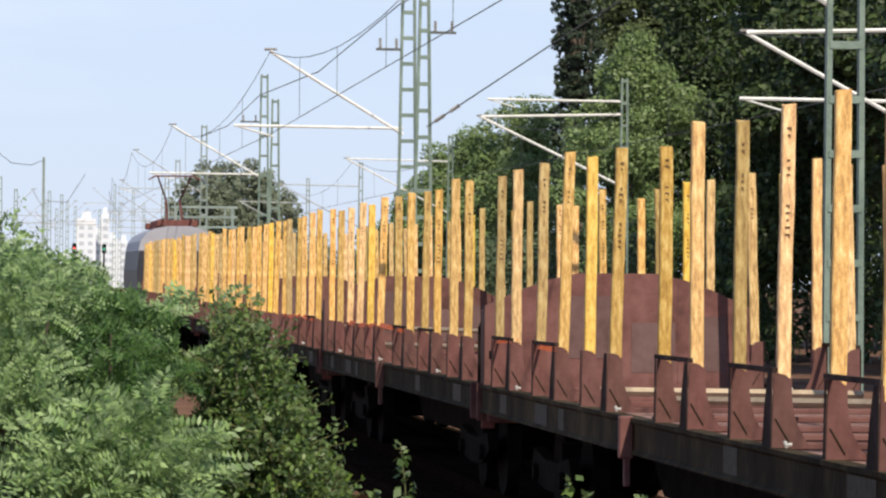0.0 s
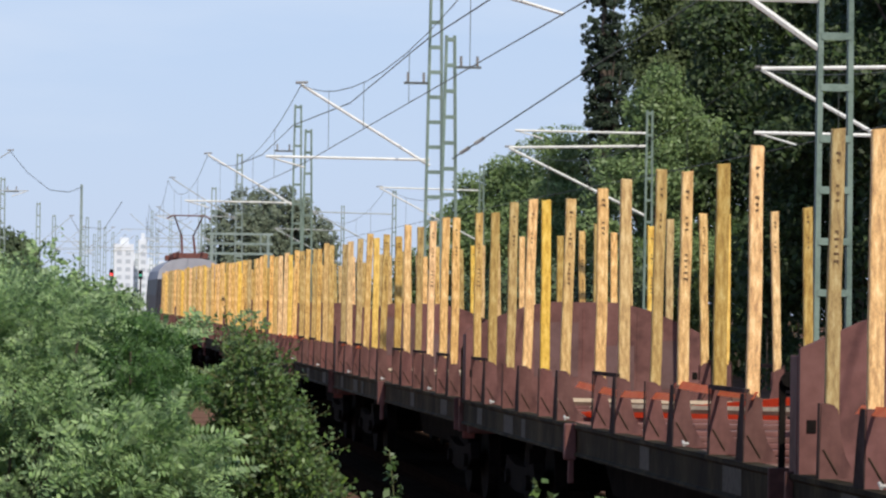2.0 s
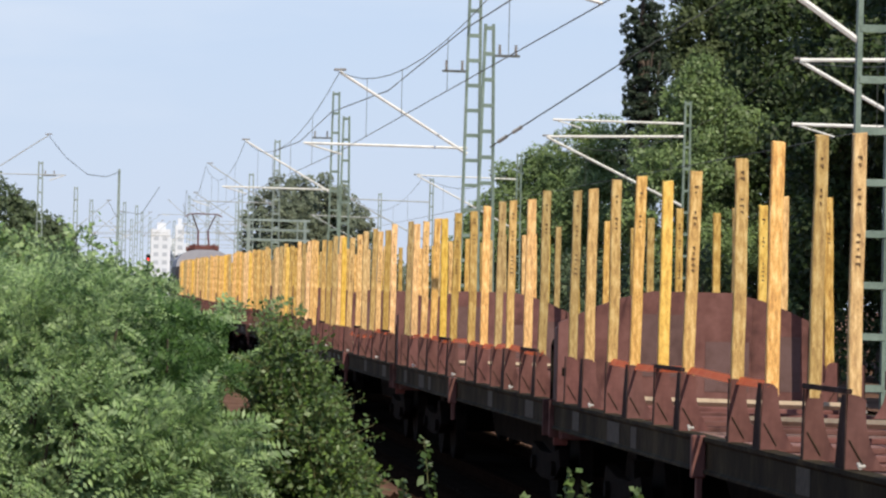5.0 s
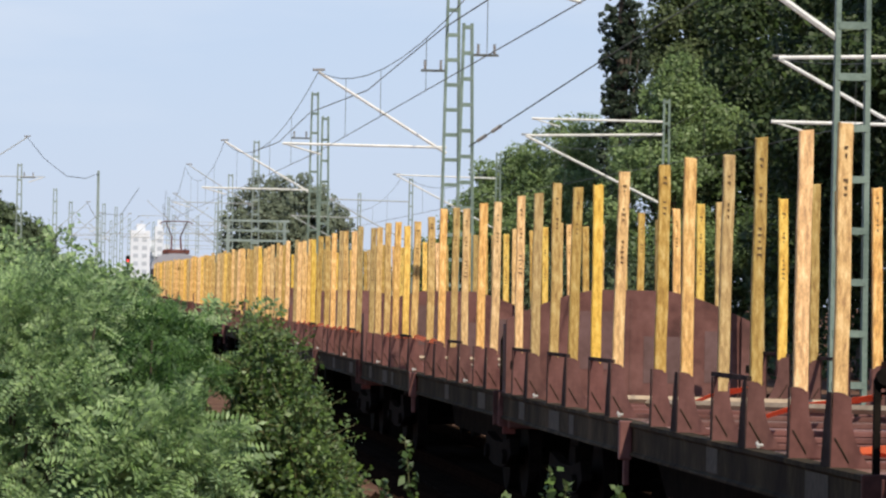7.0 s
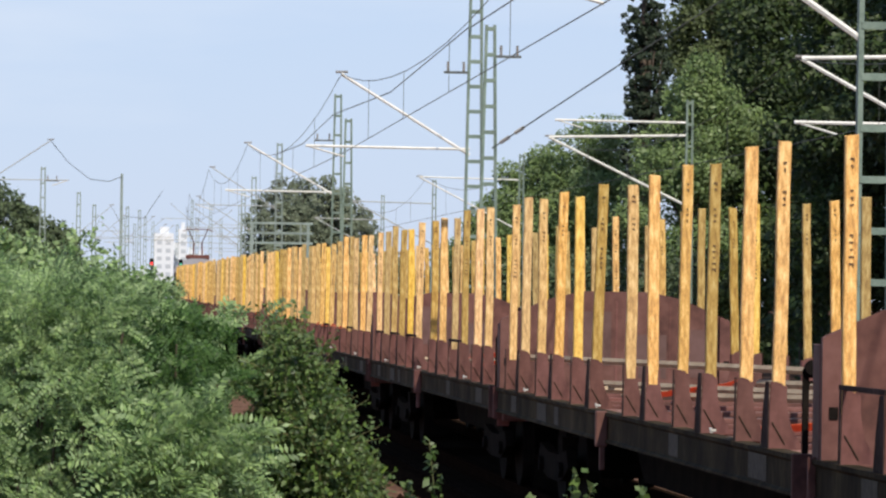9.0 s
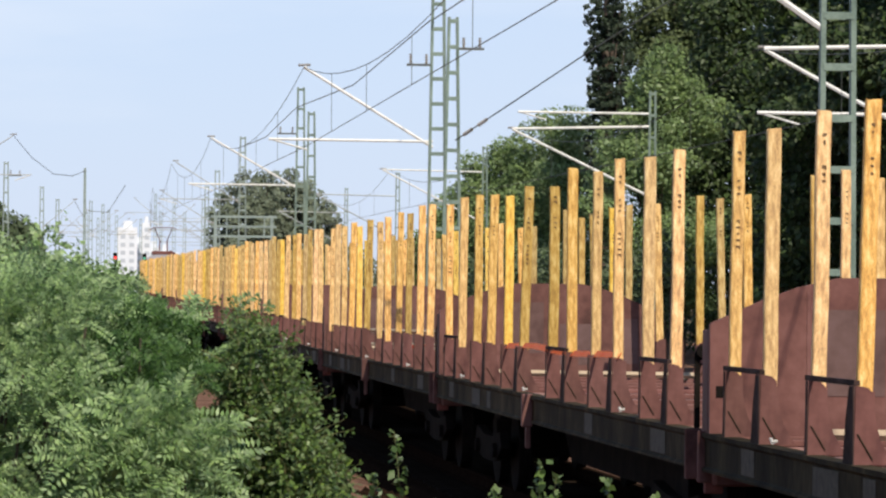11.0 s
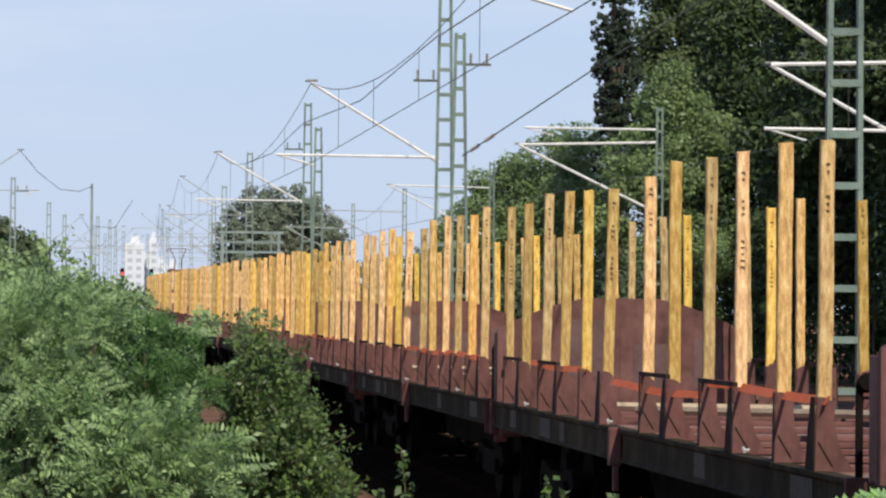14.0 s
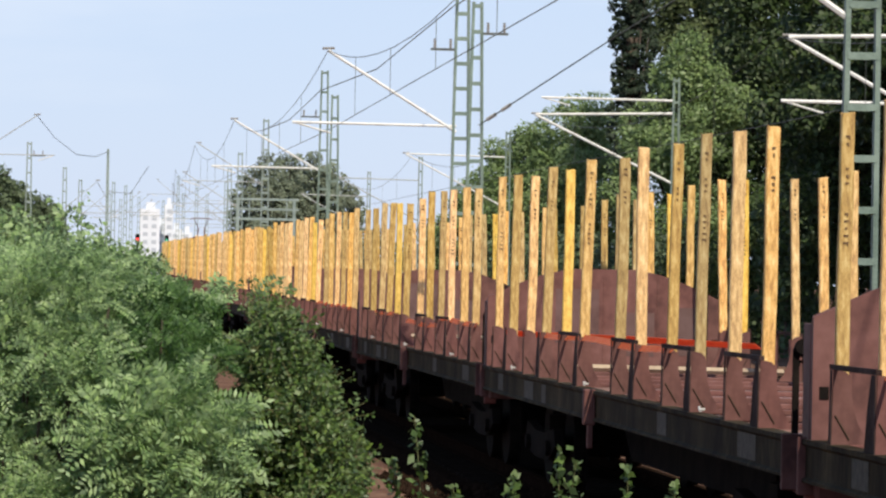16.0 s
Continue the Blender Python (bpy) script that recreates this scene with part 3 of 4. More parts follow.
for k, w in wagons.items():
    for ob in w.children:
        if ob.name.startswith("stake") and not ob.name.startswith("stake_foot"):
            ob.matrix_basis = ob.matrix_basis @ pose(0, wr.uniform(-0.02, 0.02), wr.uniform(-0.05, 0.04), wr.uniform(-0.5, 0.5), wr.uniform(-0.35, 0.35), 0)
    for ob in [o for o in w.children if o.name.startswith("tie_bar")]:
        if wr.random() < 0.45:
            bpy.data.objects.remove(ob)
    for y0, y1, z in STRAPS.get(k, ()):
        add_strap(w, y0, y1, z)
    for line in LAID.get(k, ()):
        add_laid_strap(w, line)
    for y, x, n in HEAPS.get(k, ()):
        add_low_strap(w, y, x, n, k + 40)
    q = k % 4
    add_batten(w, 3.0 + q, 3.4 + q, -1.2, 1.15, 1.36, 1.33)
    if k in (-3, 0, 3, 7, 10):
        add_batten(w, -6.5, 2.5, 1.1, -0.6, 1.52, 1.30)
    if k in (1, 4, 5, 8):
        add_batten(w, -8.0, 1.5, 1.2, -1.0, 1.55, 1.36)
    if k in (-4, -1, 5):
        add_batten(w, -5.0, 9.3, 1.2, -1.15, 1.66, 1.60)
        add_batten(w, -8.8, 5.0, 0.9, -0.9, 1.55, 1.40)
        add_batten(w, -8.9, 1.0, 1.2, 0.2, 1.62, 1.50)


def make_loco():
    w = thing("locomotive", "electric locomotive with rounded silver roof and raised pantograph", "locomotive")
    bm = bmesh.new()
    prof = [(-1.47, 0.75), (-1.49, 2.4), (-1.42, 3.1), (1.42, 3.1), (1.49, 2.4), (1.47, 0.75)]
    prism(bm, prof, "y", -9.0, 8.4)
    part("body", bm, LOCO_DARK, w)
    bm = bmesh.new()
    arc = [(-1.44, 3.1), (-1.36, 3.45), (-1.15, 3.72), (-0.8, 3.9), (-0.4, 3.98), (0.4, 3.98), (0.8, 3.9), (1.15, 3.72), (1.36, 3.45), (1.44, 3.1)]
    prism(bm, arc, "y", -8.7, 8.0)
    part("roof", bm, LOCO_SILVER, w, "silver grey rounded roof")
    bm = bmesh.new()
    for y in (-6.5, -4.8, -3.0, 5.0):
        box(bm, -0.75, 0.75, y - 0.35, y + 0.35, 3.97, 4.22, bevel=0.04)
    for x in (-0.5, 0.5):
        tube(bm, [(x, -7.6, 4.25), (x, 6, 4.25)], 0.04, 6)
    part("roof_gear", bm, RUST, w, "dark red roof equipment")
    bm = bmesh.new()
    for x in (-0.28, 0.28):
        tube(bm, [(x, -4.4, 4.25), (x * 0.9, -2.6, 5.0)], 0.05, 6)
        tube(bm, [(x * 0.9, -2.6, 5.0), (x * 2.2, -4.0, 5.85)], 0.035, 6)
    tube(bm, [(-0.95, -4.0, 5.72), (-0.7, -4.0, 5.86), (0.7, -4.0, 5.86), (0.95, -4.0, 5.72)], 0.035, 6)
    part("pantograph", bm, RUST, w, "raised pantograph")
    for y in (-5.0, 5.0):
        bogie(w, y)
    for x in (-0.875, 0.875):
        for e in (-1, 1):
            bm = bmesh.new()
            tube(bm, [(x, e * 8.4 if e > 0 else -9.0, 1.05), (x, e * 9.4, 1.05)], 0.18, 12)
            part("buffer", bm, BLACK, w)
    return w


loco = make_loco()


def on_track(y):
    d = (track_x(y + 7) - track_x(y - 7)) / 14
    g = (track_z(y + 7) - track_z(y - 7)) / 14
    return pose((track_x(y + 7) + track_x(y - 7)) / 2, y, (track_z(y + 7) + track_z(y - 7)) / 2, math.degrees(math.atan(g)), 0, -math.degrees(math.atan(d)))


# ---- overhead line ----
def lattice_mast(x, y, h, w0, w1, group="catenary masts", detail=True, arms=None):
    """Two channel legs that draw together upwards, with flat battens across."""
    z0 = track_z(y) - 0.6
    m = thing("catenary_mast", "green painted steel lattice mast beside the railway", "catenary mast", group, at=pose(x, y, z0))
    hh = h - z0
    # beyond 200 m the mast colour includes the haze
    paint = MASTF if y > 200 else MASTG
    leg, deep = (0.034, 0.07) if detail else (0.036, 0.06)
    for sx in (-1, 1):
        bm = bmesh.new()
        a, b = w0 / 2, w1 / 2
        lo = [bm.verts.new((sx * a + i * leg, j * deep, 0)) for i, j in ((-1, -1), (1, -1), (1, 1), (-1, 1))]
        hi = [bm.verts.new((sx * b + i * leg, j * deep, hh)) for i, j in ((-1, -1), (1, -1), (1, 1), (-1, 1))]
        bm.faces.new(lo[::-1])
        bm.faces.new(hi)
        for i in range(4):
            bm.faces.new((lo[i], lo[(i + 1) % 4], hi[(i + 1) % 4], hi[i]))
        part("leg", bm, paint, m)
    n = int(hh / 0.62)
    if not detail:
        n = int(hh / 0.75)
    joined = bmesh.new()
    for i in range(n):
        z = 0.5 + i * (hh - 0.6) / max(1, n - 1)
        q = (w0 + (w1 - w0) * z / hh) / 2
        for s in (-1, 1):
            bm = bmesh.new() if detail else joined
            box(bm, -q, q, s * (deep + 0.008) - 0.006, s * (deep + 0.008) + 0.006, z - 0.045, z + 0.045)
            if detail:
                part("batten", bm, paint, m)
    if detail:
        joined.free()
    else:
        tagged(part("lattice", joined, paint, m), kind="stuff")
    bm = bmesh.new()
    box(bm, -w0 * 0.8, w0 * 0.8, -w0 * 0.8, w0 * 0.8, -0.3, 0.25, bevel=0.03)
    part("footing", bm, CONC, m)
    return m


def insulator(p, d, n, r, parent):
    """A string of porcelain sheds, turned in one piece."""
    p, d = Vector(p), Vector(d).normalized()
    side = d.cross(Vector((0, 1, 0.01))).normalized()
    up = side.cross(d)
    bm = bmesh.new()
    rings = []
    for i in range(2 * n):
        rr = r if i % 2 else r * 0.45
        c = p + d * (0.035 * i)
        rings.append([bm.verts.new(c + (side * math.cos(a) + up * math.sin(a)) * rr) for a in (math.tau * k / 8 for k in range(8))])
    for a, b in zip(rings, rings[1:]):
        for k in range(8):
            bm.faces.new((a[k], a[(k + 1) % 8], b[(k + 1) % 8], b[k]))
    part("insulator", bm, PORC, parent)


def cantilever(y, mast_x, tip_x, tip_z, base_z, top_z=None, reg_z=None, r=0.045, reg_off=0.9, mat=None):
    """Diagonal strut from the mast up to the wire, a top tube and a registration tube."""
    mat = mat or ALU
    m = thing("cantilever", "pale tubular cantilever carrying the overhead wire", "cantilever", "cantilevers", at=pose(0, y, 0))
    bm = bmesh.new()
    tube(bm, [(mast_x, 0, base_z), (tip_x, 0, tip_z)], r, 6)
    part("strut", bm, mat, m)
    insulator((mast_x + (tip_x - mast_x) * 0.02, 0, base_z + (tip_z - base_z) * 0.02), (tip_x - mast_x, 0, tip_z - base_z), 9, 0.042, m)
    insulator((tip_x - 0.15, 0, tip_z + 0.05), (0.5, 0.05, 0.02), 5, 0.045, m)
    if top_z is not None:
        bm = bmesh.new()
        tube(bm, [(mast_x, 0, top_z), (tip_x, 0, tip_z + 0.02)], r, 6)
        part("top_tube", bm, mat, m)
    if reg_z is not None:
        bm = bmesh.new()
        tube(bm, [(mast_x, 0, reg_z), (tip_x - reg_off * (1 if mast_x > tip_x else -1), 0, reg_z + 0.02)], r * 0.9, 6)
        part("registration_tube", bm, mat, m)
        bm = bmesh.new()
        tube(bm, [(tip_x - (reg_off - 0.1) * (1 if mast_x > tip_x else -1), 0, reg_z), (tip_x + 0.1 + max(0, 0.9 - reg_off), 0, reg_z - 0.25)], 0.025, 5)
        part("steady_arm", bm, ALU, m)
    return m


def wire(points, r=0.02, label="thin dark overhead wire", name="overhead_wire"):
    bm = bmesh.new()
    tube(bm, points, r, 4)
    return tagged(part(name, bm, WIRE), label, "wire", "overhead wires")


def catenary(stations, droppers=4, sag=1.14, r=0.010):
    """stations: (x, y, z_carrier, z_contact). A sagging carrier, the contact wire and droppers between them."""
    for (x0, y0, c0, k0), (x1, y1, c1, k1) in zip(stations, stations[1:]):
        def at(u, carrier):
            x, y = x0 + (x1 - x0) * u, y0 + (y1 - y0) * u
            z = (c0 + (c1 - c0) * u - sag * 4 * u * (1 - u)) if carrier else (k0 + (k1 - k0) * u)
            return (x, y, z)
        w = wire([at(i / 12, True) for i in range(13)], r)
        bm = bmesh.new()
        tube(bm, [at(0, False), at(1, False)], r, 4)
        part("contact_wire", bm, WIRE, w)
        for i in range(1, droppers + 1):
            u = i / (droppers + 1)
            bm = bmesh.new()
            tube(bm, [at(u, True), at(u, False)], r * 0.6, 4)
            part("dropper", bm, WIRE, w)


# masts along the train's track
lattice_mast(9.97, 50, 9.9, 0.44, 0.36)
cantilever(50, 9.8, 6.35, 8.0, 5.65, None, 6.3)
lattice_mast(9.87, 102.6, 11.2, 0.55, 0.26)
cantilever(102.6, 9.75, 6.37, 8.1, 6.05, None, 6.2)
lattice_mast(9.82, 98.2, 9.15, 0.55, 0.2)
lattice_mast(9.85, 160.5, 10.6, 0.5, 0.24, detail=False)
lattice_mast(9.85, 153.7, 9.3, 0.5, 0.22, detail=False)
cantilever(160.5, 9.7, 6.2, 8.5, 6.5, None, 6.6)
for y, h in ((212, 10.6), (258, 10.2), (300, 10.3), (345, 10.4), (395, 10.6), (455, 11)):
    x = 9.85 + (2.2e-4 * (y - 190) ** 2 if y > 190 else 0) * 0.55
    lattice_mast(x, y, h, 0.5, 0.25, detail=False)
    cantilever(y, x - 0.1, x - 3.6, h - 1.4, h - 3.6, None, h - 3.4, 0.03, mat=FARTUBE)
catenary([(6.3, -2, 8.0, 6.0), (6.35, 50, 8.0, 6.0), (6.37, 102.6, 8.1, 6.0), (6.2, 160.5, 8.5, 6.3), (6.1, 212, 9.1, 6.6), (6.2, 258, 9.0, 6.8), (7.0, 300, 9.1, 6.9), (9.5, 345, 9.2, 7.0)])



def line_bracket(y, x0, x1, z):
    """A short steel arm with two upright pin insulators."""
    m = thing("line_bracket", "short dark steel arm with pin insulators on a mast", "bracket", at=pose(0, y, z))
    bm = bmesh.new()
    box(bm, min(x0, x1), max(x0, x1), -0.03, 0.03, -0.03, 0.03)
    part("arm", bm, WIRE, m)
    for u in (0.25, 0.85):
        insulator((x0 + (x1 - x0) * u, 0, 0.03), (0, 0.02, 1), 4, 0.045, m)


line_bracket(102.6, 9.74, 9.05, 8.2)
line_bracket(98.2, 9.92, 10.6, 8.36)
line_bracket(160.5, 9.72, 8.9, 8.7)
line_bracket(50, 9.78, 9.2, 8.3)

# second line of masts
for y, x, h in ((91, 20.8, 9.4), (137, 20.75, 9.4), (190, 20.6, 9.4), (239, 20.6, 9.6), (290, 21.2, 10)):
    lattice_mast(x, y, h, 0.3, 0.18, detail=False)
    far = y > 150
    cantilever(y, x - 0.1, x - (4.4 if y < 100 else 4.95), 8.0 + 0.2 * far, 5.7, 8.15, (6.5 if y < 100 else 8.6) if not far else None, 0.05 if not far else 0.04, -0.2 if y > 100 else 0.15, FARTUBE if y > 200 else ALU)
catenary([(16.2, 40, 8.0, 6.0), (16.2, 91, 8.0, 6.0), (16.0, 137, 8.0, 6.1), (16.0, 190, 8.2, 6.2), (16.1, 239, 8.2, 6.3)])
# feeder lines on the mast tops
feeder = wire([(15.4, 93, 9.85), (12.86, 95, 8.16), (9.9, 98.2, 6.07)], 0.018)
for u in (0.06, 0.17):
    insulator((9.9 + 2.96 * u, 98.2 - 3.2 * u, 6.07 + 2.09 * u), (2.96, -3.2, 2.09), 5, 0.055, feeder)
wire([(9.7, 50, 9.6), (9.7, 75, 9.2), (9.75, 102.6, 9.4)], 0.02)
wire([(9.7, 102.6, 9.4), (9.7, 130, 9.1), (9.75, 160.5, 9.8)], 0.02)
wire([(9.7, 160.5, 9.8), (9.7, 185, 9.5), (9.75, 212, 10)], 0.022)
wire([(-2.1, 190, 9.65), (-1.3, 198, 8.9), (-0.2, 206, 8.3), (0.8, 211, 8.35), (1.5, 215, 8.75)], 0.018)
wire([(1.2, 265, 8.2), (1.9, 282, 7.5), (2.3, 300, 8.2)], 0.018)
wire([(3.7, 215, 8.0), (3.2, 250, 7.2), (2.4, 300, 8.3)], 0.018)
# masts of the tracks on the other side
lattice_mast(-5.6, 190, 9.6, 0.38, 0.2, detail=False)
cantilever(190, -5.6, -2.1, 9.65, 7.3, None, 7.75, 0.03, mat=FARTUBE)
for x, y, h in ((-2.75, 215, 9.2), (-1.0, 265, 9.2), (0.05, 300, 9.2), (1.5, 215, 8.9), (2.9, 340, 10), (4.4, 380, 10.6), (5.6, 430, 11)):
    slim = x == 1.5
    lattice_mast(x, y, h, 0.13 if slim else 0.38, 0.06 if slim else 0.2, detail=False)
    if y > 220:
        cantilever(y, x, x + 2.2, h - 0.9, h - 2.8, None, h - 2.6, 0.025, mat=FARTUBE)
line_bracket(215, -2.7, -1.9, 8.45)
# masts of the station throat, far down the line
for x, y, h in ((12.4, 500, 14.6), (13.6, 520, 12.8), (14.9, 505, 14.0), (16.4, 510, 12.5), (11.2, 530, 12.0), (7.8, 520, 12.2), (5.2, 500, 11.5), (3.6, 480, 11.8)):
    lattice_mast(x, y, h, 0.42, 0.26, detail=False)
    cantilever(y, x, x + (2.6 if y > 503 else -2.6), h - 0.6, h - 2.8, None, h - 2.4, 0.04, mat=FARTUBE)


def signal_gantry(x0, x1, y, z0, z1):
    """A footbridge-like frame across the tracks: posts, three long rails and short uprights between them."""
    g = thing("signal_gantry", "distant pale grey steel gantry across the tracks", "gantry", at=pose(0, y, 0))
    for x in (x0, x1):
        bm = bmesh.new()
        box(bm, x - 0.12, x + 0.12, -0.12, 0.12, track_z(y) - 0.6, z1)
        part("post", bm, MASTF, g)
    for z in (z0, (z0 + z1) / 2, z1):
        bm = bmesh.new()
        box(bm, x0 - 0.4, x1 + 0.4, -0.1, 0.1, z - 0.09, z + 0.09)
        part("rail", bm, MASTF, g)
    for i in range(3):
        x = x0 + (x1 - x0) * (i + 0.6) / 3
        bm = bmesh.new()
        box(bm, x - 0.05, x + 0.05, -0.06, 0.06, z0, z1)
        part("upright", bm, MASTF, g)


signal_gantry(13.2, 17.9, 330, 6.9, 8.55)


# ---- plants ----
def crown(rng, blobs, per, size, mat, name="crown", spread=0.85, flat=1.0, keep=None):
    """Leaves on and inside many uneven clumps: blobs is a list of (centre, radius)."""
    cs, ns = [], []
    for c, r in blobs:
        k = max(10, int(per * r * r))
        d = unit(rng.normal(0, 1, (k, 3)))
        rad = r * (0.55 + 0.5 * rng.random((k, 1)) ** 0.6) * np.where(rng.random((k, 1)) < 0.14, rng.uniform(1.0, 1.45, (k, 1)), 1.0)
        cs.append(np.array(c) + d * rad * np.array([1, 1, 0.8 * flat]))
        ns.append(d + np.array([0.3, -0.55, 0.6]))
    cs, ns = np.concatenate(cs), np.concatenate(ns)
    if keep:
        ok = np.array([keep(p) for p in cs])
        cs, ns = cs[ok], ns[ok]
    return quads(name, leaf_quads(rng, cs, ns, size, 0.5, spread), mat)


def tree(x, y, h, r, z0, seed, mat=None, per=420, size=0.115, n=110, label="tall leafy deciduous tree with dense green crown", column=False):
    rng = np.random.default_rng(seed)
    mat = mat or LEAF_T
    g = ground_z(x, y)
    t = thing("tree", label, "tree", "trees by the railway", at=pose(x, y, g))
    h = h - g
    bm = bmesh.new()
    tube(bm, [(0, 0, -0.2), (0.1, 0.05, h * 0.3), (-0.1, 0.1, h * 0.6), (0.05, 0, h * 0.9)], 0.035 * h * 0.6, 8, 0.03)
    part("trunk", bm, BARK, t)
    blobs = []
    mid, half = (z0 + h) / 2, (h - z0) / 2
    lobes = unit(rng.normal(0, 1, (16, 3)) + np.array([0, -0.3, 0.2]))
    reach = rng.uniform(0.88, 1.12, 16)
    for i in range(n):
        d = unit(rng.normal(0, 1, 3))
        u = rng.random() ** 0.35
        if mat in (LEAF_L, LEAF_H) and i % 3 and d[2] > -0.35:      # open crowns made of separate boughs
            q = (i // 2) % 16
            d = unit(lobes[q] + rng.normal(0, 0.2, 3))
            u *= reach[q]
        zz = d[2] * u
        wide = (1 - 0.55 * max(0, zz) ** 1.5) if not column else (1.08 - 0.75 * abs(zz) ** 2.5) * (1 + 0.18 * math.sin(9 * zz + 2 * d[0]))
        br = r * (rng.uniform(0.12, 0.3) if mat in (LEAF_L, LEAF_H) else rng.uniform(0.17, 0.38)) if not column else r * rng.uniform(0.07, 0.2)
        c = (d[0] * u * r * wide * 0.85, d[1] * u * r * wide * 0.85, mid + zz * (half - br * 0.6))
        blobs.append((c, br))
    bm = bmesh.new()
    for c, br in blobs[:: max(1, n // 14)]:
        tube(bm, [(0, 0, c[2] * 0.55), (c[0] * 0.5, c[1] * 0.5, c[2] * 0.8), c], 0.09, 5, 0.02)
    tagged(part("branchwork", bm, BARK, t), kind="stuff")
    ob = part("crown", crown(rng, blobs, per, size, mat), None, t)
    return t


tree(24.2, 215, 11.2, 3.6, 1.0, 1, LEAF_L, 560, 0.1, 110)
tree(27.0, 212, 12.9, 4.2, 1.0, 2, LEAF_L, 520, 0.1, 110)
tree(22.6, 228, 8.2, 3.0, 0.5, 3, LEAF_L, 620, 0.095, 90)
tree(26.3, 221, 12.0, 3.4, 1.0, 13, LEAF_L, 560, 0.095, 110)
tree(26.55, 190, 24, 1.2, 1, 4, LEAF_P, 1700, 0.085, 900, "dark slender columnar poplar by the trees", True)
tree(31.6, 197, 26, 3.9, 2, 5, LEAF_O, 420, 0.12, 130, "tall olive green poplar behind the trees")
tree(24.6, 160, 12.8, 3.6, 1, 6, LEAF_L, 760, 0.09, 110)
tree(29.5, 165, 20, 4.4, 2, 7, None, 260, 0.13)
tree(29.0, 142, 19, 4.6, 1, 8, None, 330, 0.13)
tree(27.5, 121, 19, 4.8, 4.6, 9, None, 330, 0.13)
tree(26.3, 103, 16, 4.4, 4.6, 10, None, 330, 0.13)
tree(33.0, 132, 24, 6, 2, 11, None, 230, 0.15, 90)
tree(38.0, 160, 26, 7, 2, 12, None, 180, 0.16, 90)
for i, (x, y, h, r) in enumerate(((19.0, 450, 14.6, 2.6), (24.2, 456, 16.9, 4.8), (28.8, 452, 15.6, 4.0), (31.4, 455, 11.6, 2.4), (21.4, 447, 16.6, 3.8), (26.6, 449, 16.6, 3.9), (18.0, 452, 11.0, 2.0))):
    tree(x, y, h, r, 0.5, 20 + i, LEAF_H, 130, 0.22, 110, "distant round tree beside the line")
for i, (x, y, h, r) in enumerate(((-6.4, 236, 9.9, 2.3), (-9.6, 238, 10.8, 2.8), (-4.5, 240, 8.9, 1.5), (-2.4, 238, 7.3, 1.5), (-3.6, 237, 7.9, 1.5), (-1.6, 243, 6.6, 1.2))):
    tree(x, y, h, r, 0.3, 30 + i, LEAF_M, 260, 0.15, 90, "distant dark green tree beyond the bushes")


def hedge(x0, x1, y0, y1, h, seed, label, per=200, size=0.13, n=60, mat=None):
    rng = np.random.default_rng(seed)
    g = ground_z(x0, y0)
    t = thing("hedge", label, "shrubs", at=pose(0, 0, g))
    blobs = []
    for i in range(n):
        u = i / (n - 1)
        blobs.append(((x0 + (x1 - x0) * u + rng.uniform(-0.8, 0.8), y0 + (y1 - y0) * u + rng.uniform(-1, 1), rng.uniform(0.3, h - 0.6)), rng.uniform(0.7, 1.3)))
    part("foliage", crown(rng, blobs, per, size, mat or LEAF_T), None, t)
    bm = bmesh.new()
    for c, r in blobs[::3]:
        tube(bm, [(c[0], c[1], 0), c], 0.05, 5, 0.02)
    tagged(part("branchwork", bm, BARK, t), kind="stuff")


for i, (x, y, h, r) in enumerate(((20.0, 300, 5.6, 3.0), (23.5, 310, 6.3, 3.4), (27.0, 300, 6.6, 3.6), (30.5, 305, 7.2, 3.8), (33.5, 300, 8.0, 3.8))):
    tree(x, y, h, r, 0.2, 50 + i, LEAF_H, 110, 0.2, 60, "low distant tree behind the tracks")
hedge(27.8, 31.5, 170, 226, 6.8, 88, "dark undergrowth below the trees", 170, 0.15, 60)
hedge(28.0, 31.0, 172, 130, 7.0, 89, "dark undergrowth below the trees", 170, 0.15, 50)
hedge(25.6, 29.8, 138, 172, 6.5, 43, "dark undergrowth below the trees", 170, 0.15, 50)
hedge(28.8, 29.6, 85, 150, 6.0, 41, "dense dark undergrowth below the trees", n=110)
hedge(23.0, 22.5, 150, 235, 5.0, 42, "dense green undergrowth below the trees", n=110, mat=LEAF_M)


SWAYING = []


GAPS = ((0.985, 1.93, 0.12, 0.085), (0.80, 1.985, 0.055, 0.04), (0.945, 1.55, 0.10, 0.09))   # openings through the leaves, as x, z, half width, half height 25 m along


def in_gap(p):
    """Whether a world point lies in one of the openings in the bushes."""
    s = 25 / p[1]
    rag = 1.0 + 0.9 * noise.noise((p[0] * 11, p[1] * 3, p[2] * 11))
    return any(((p[0] * s - a) / c) ** 2 + ((EYE + (p[2] - EYE) * s - e) / h) ** 2 < rag for a, e, c, h in GAPS)


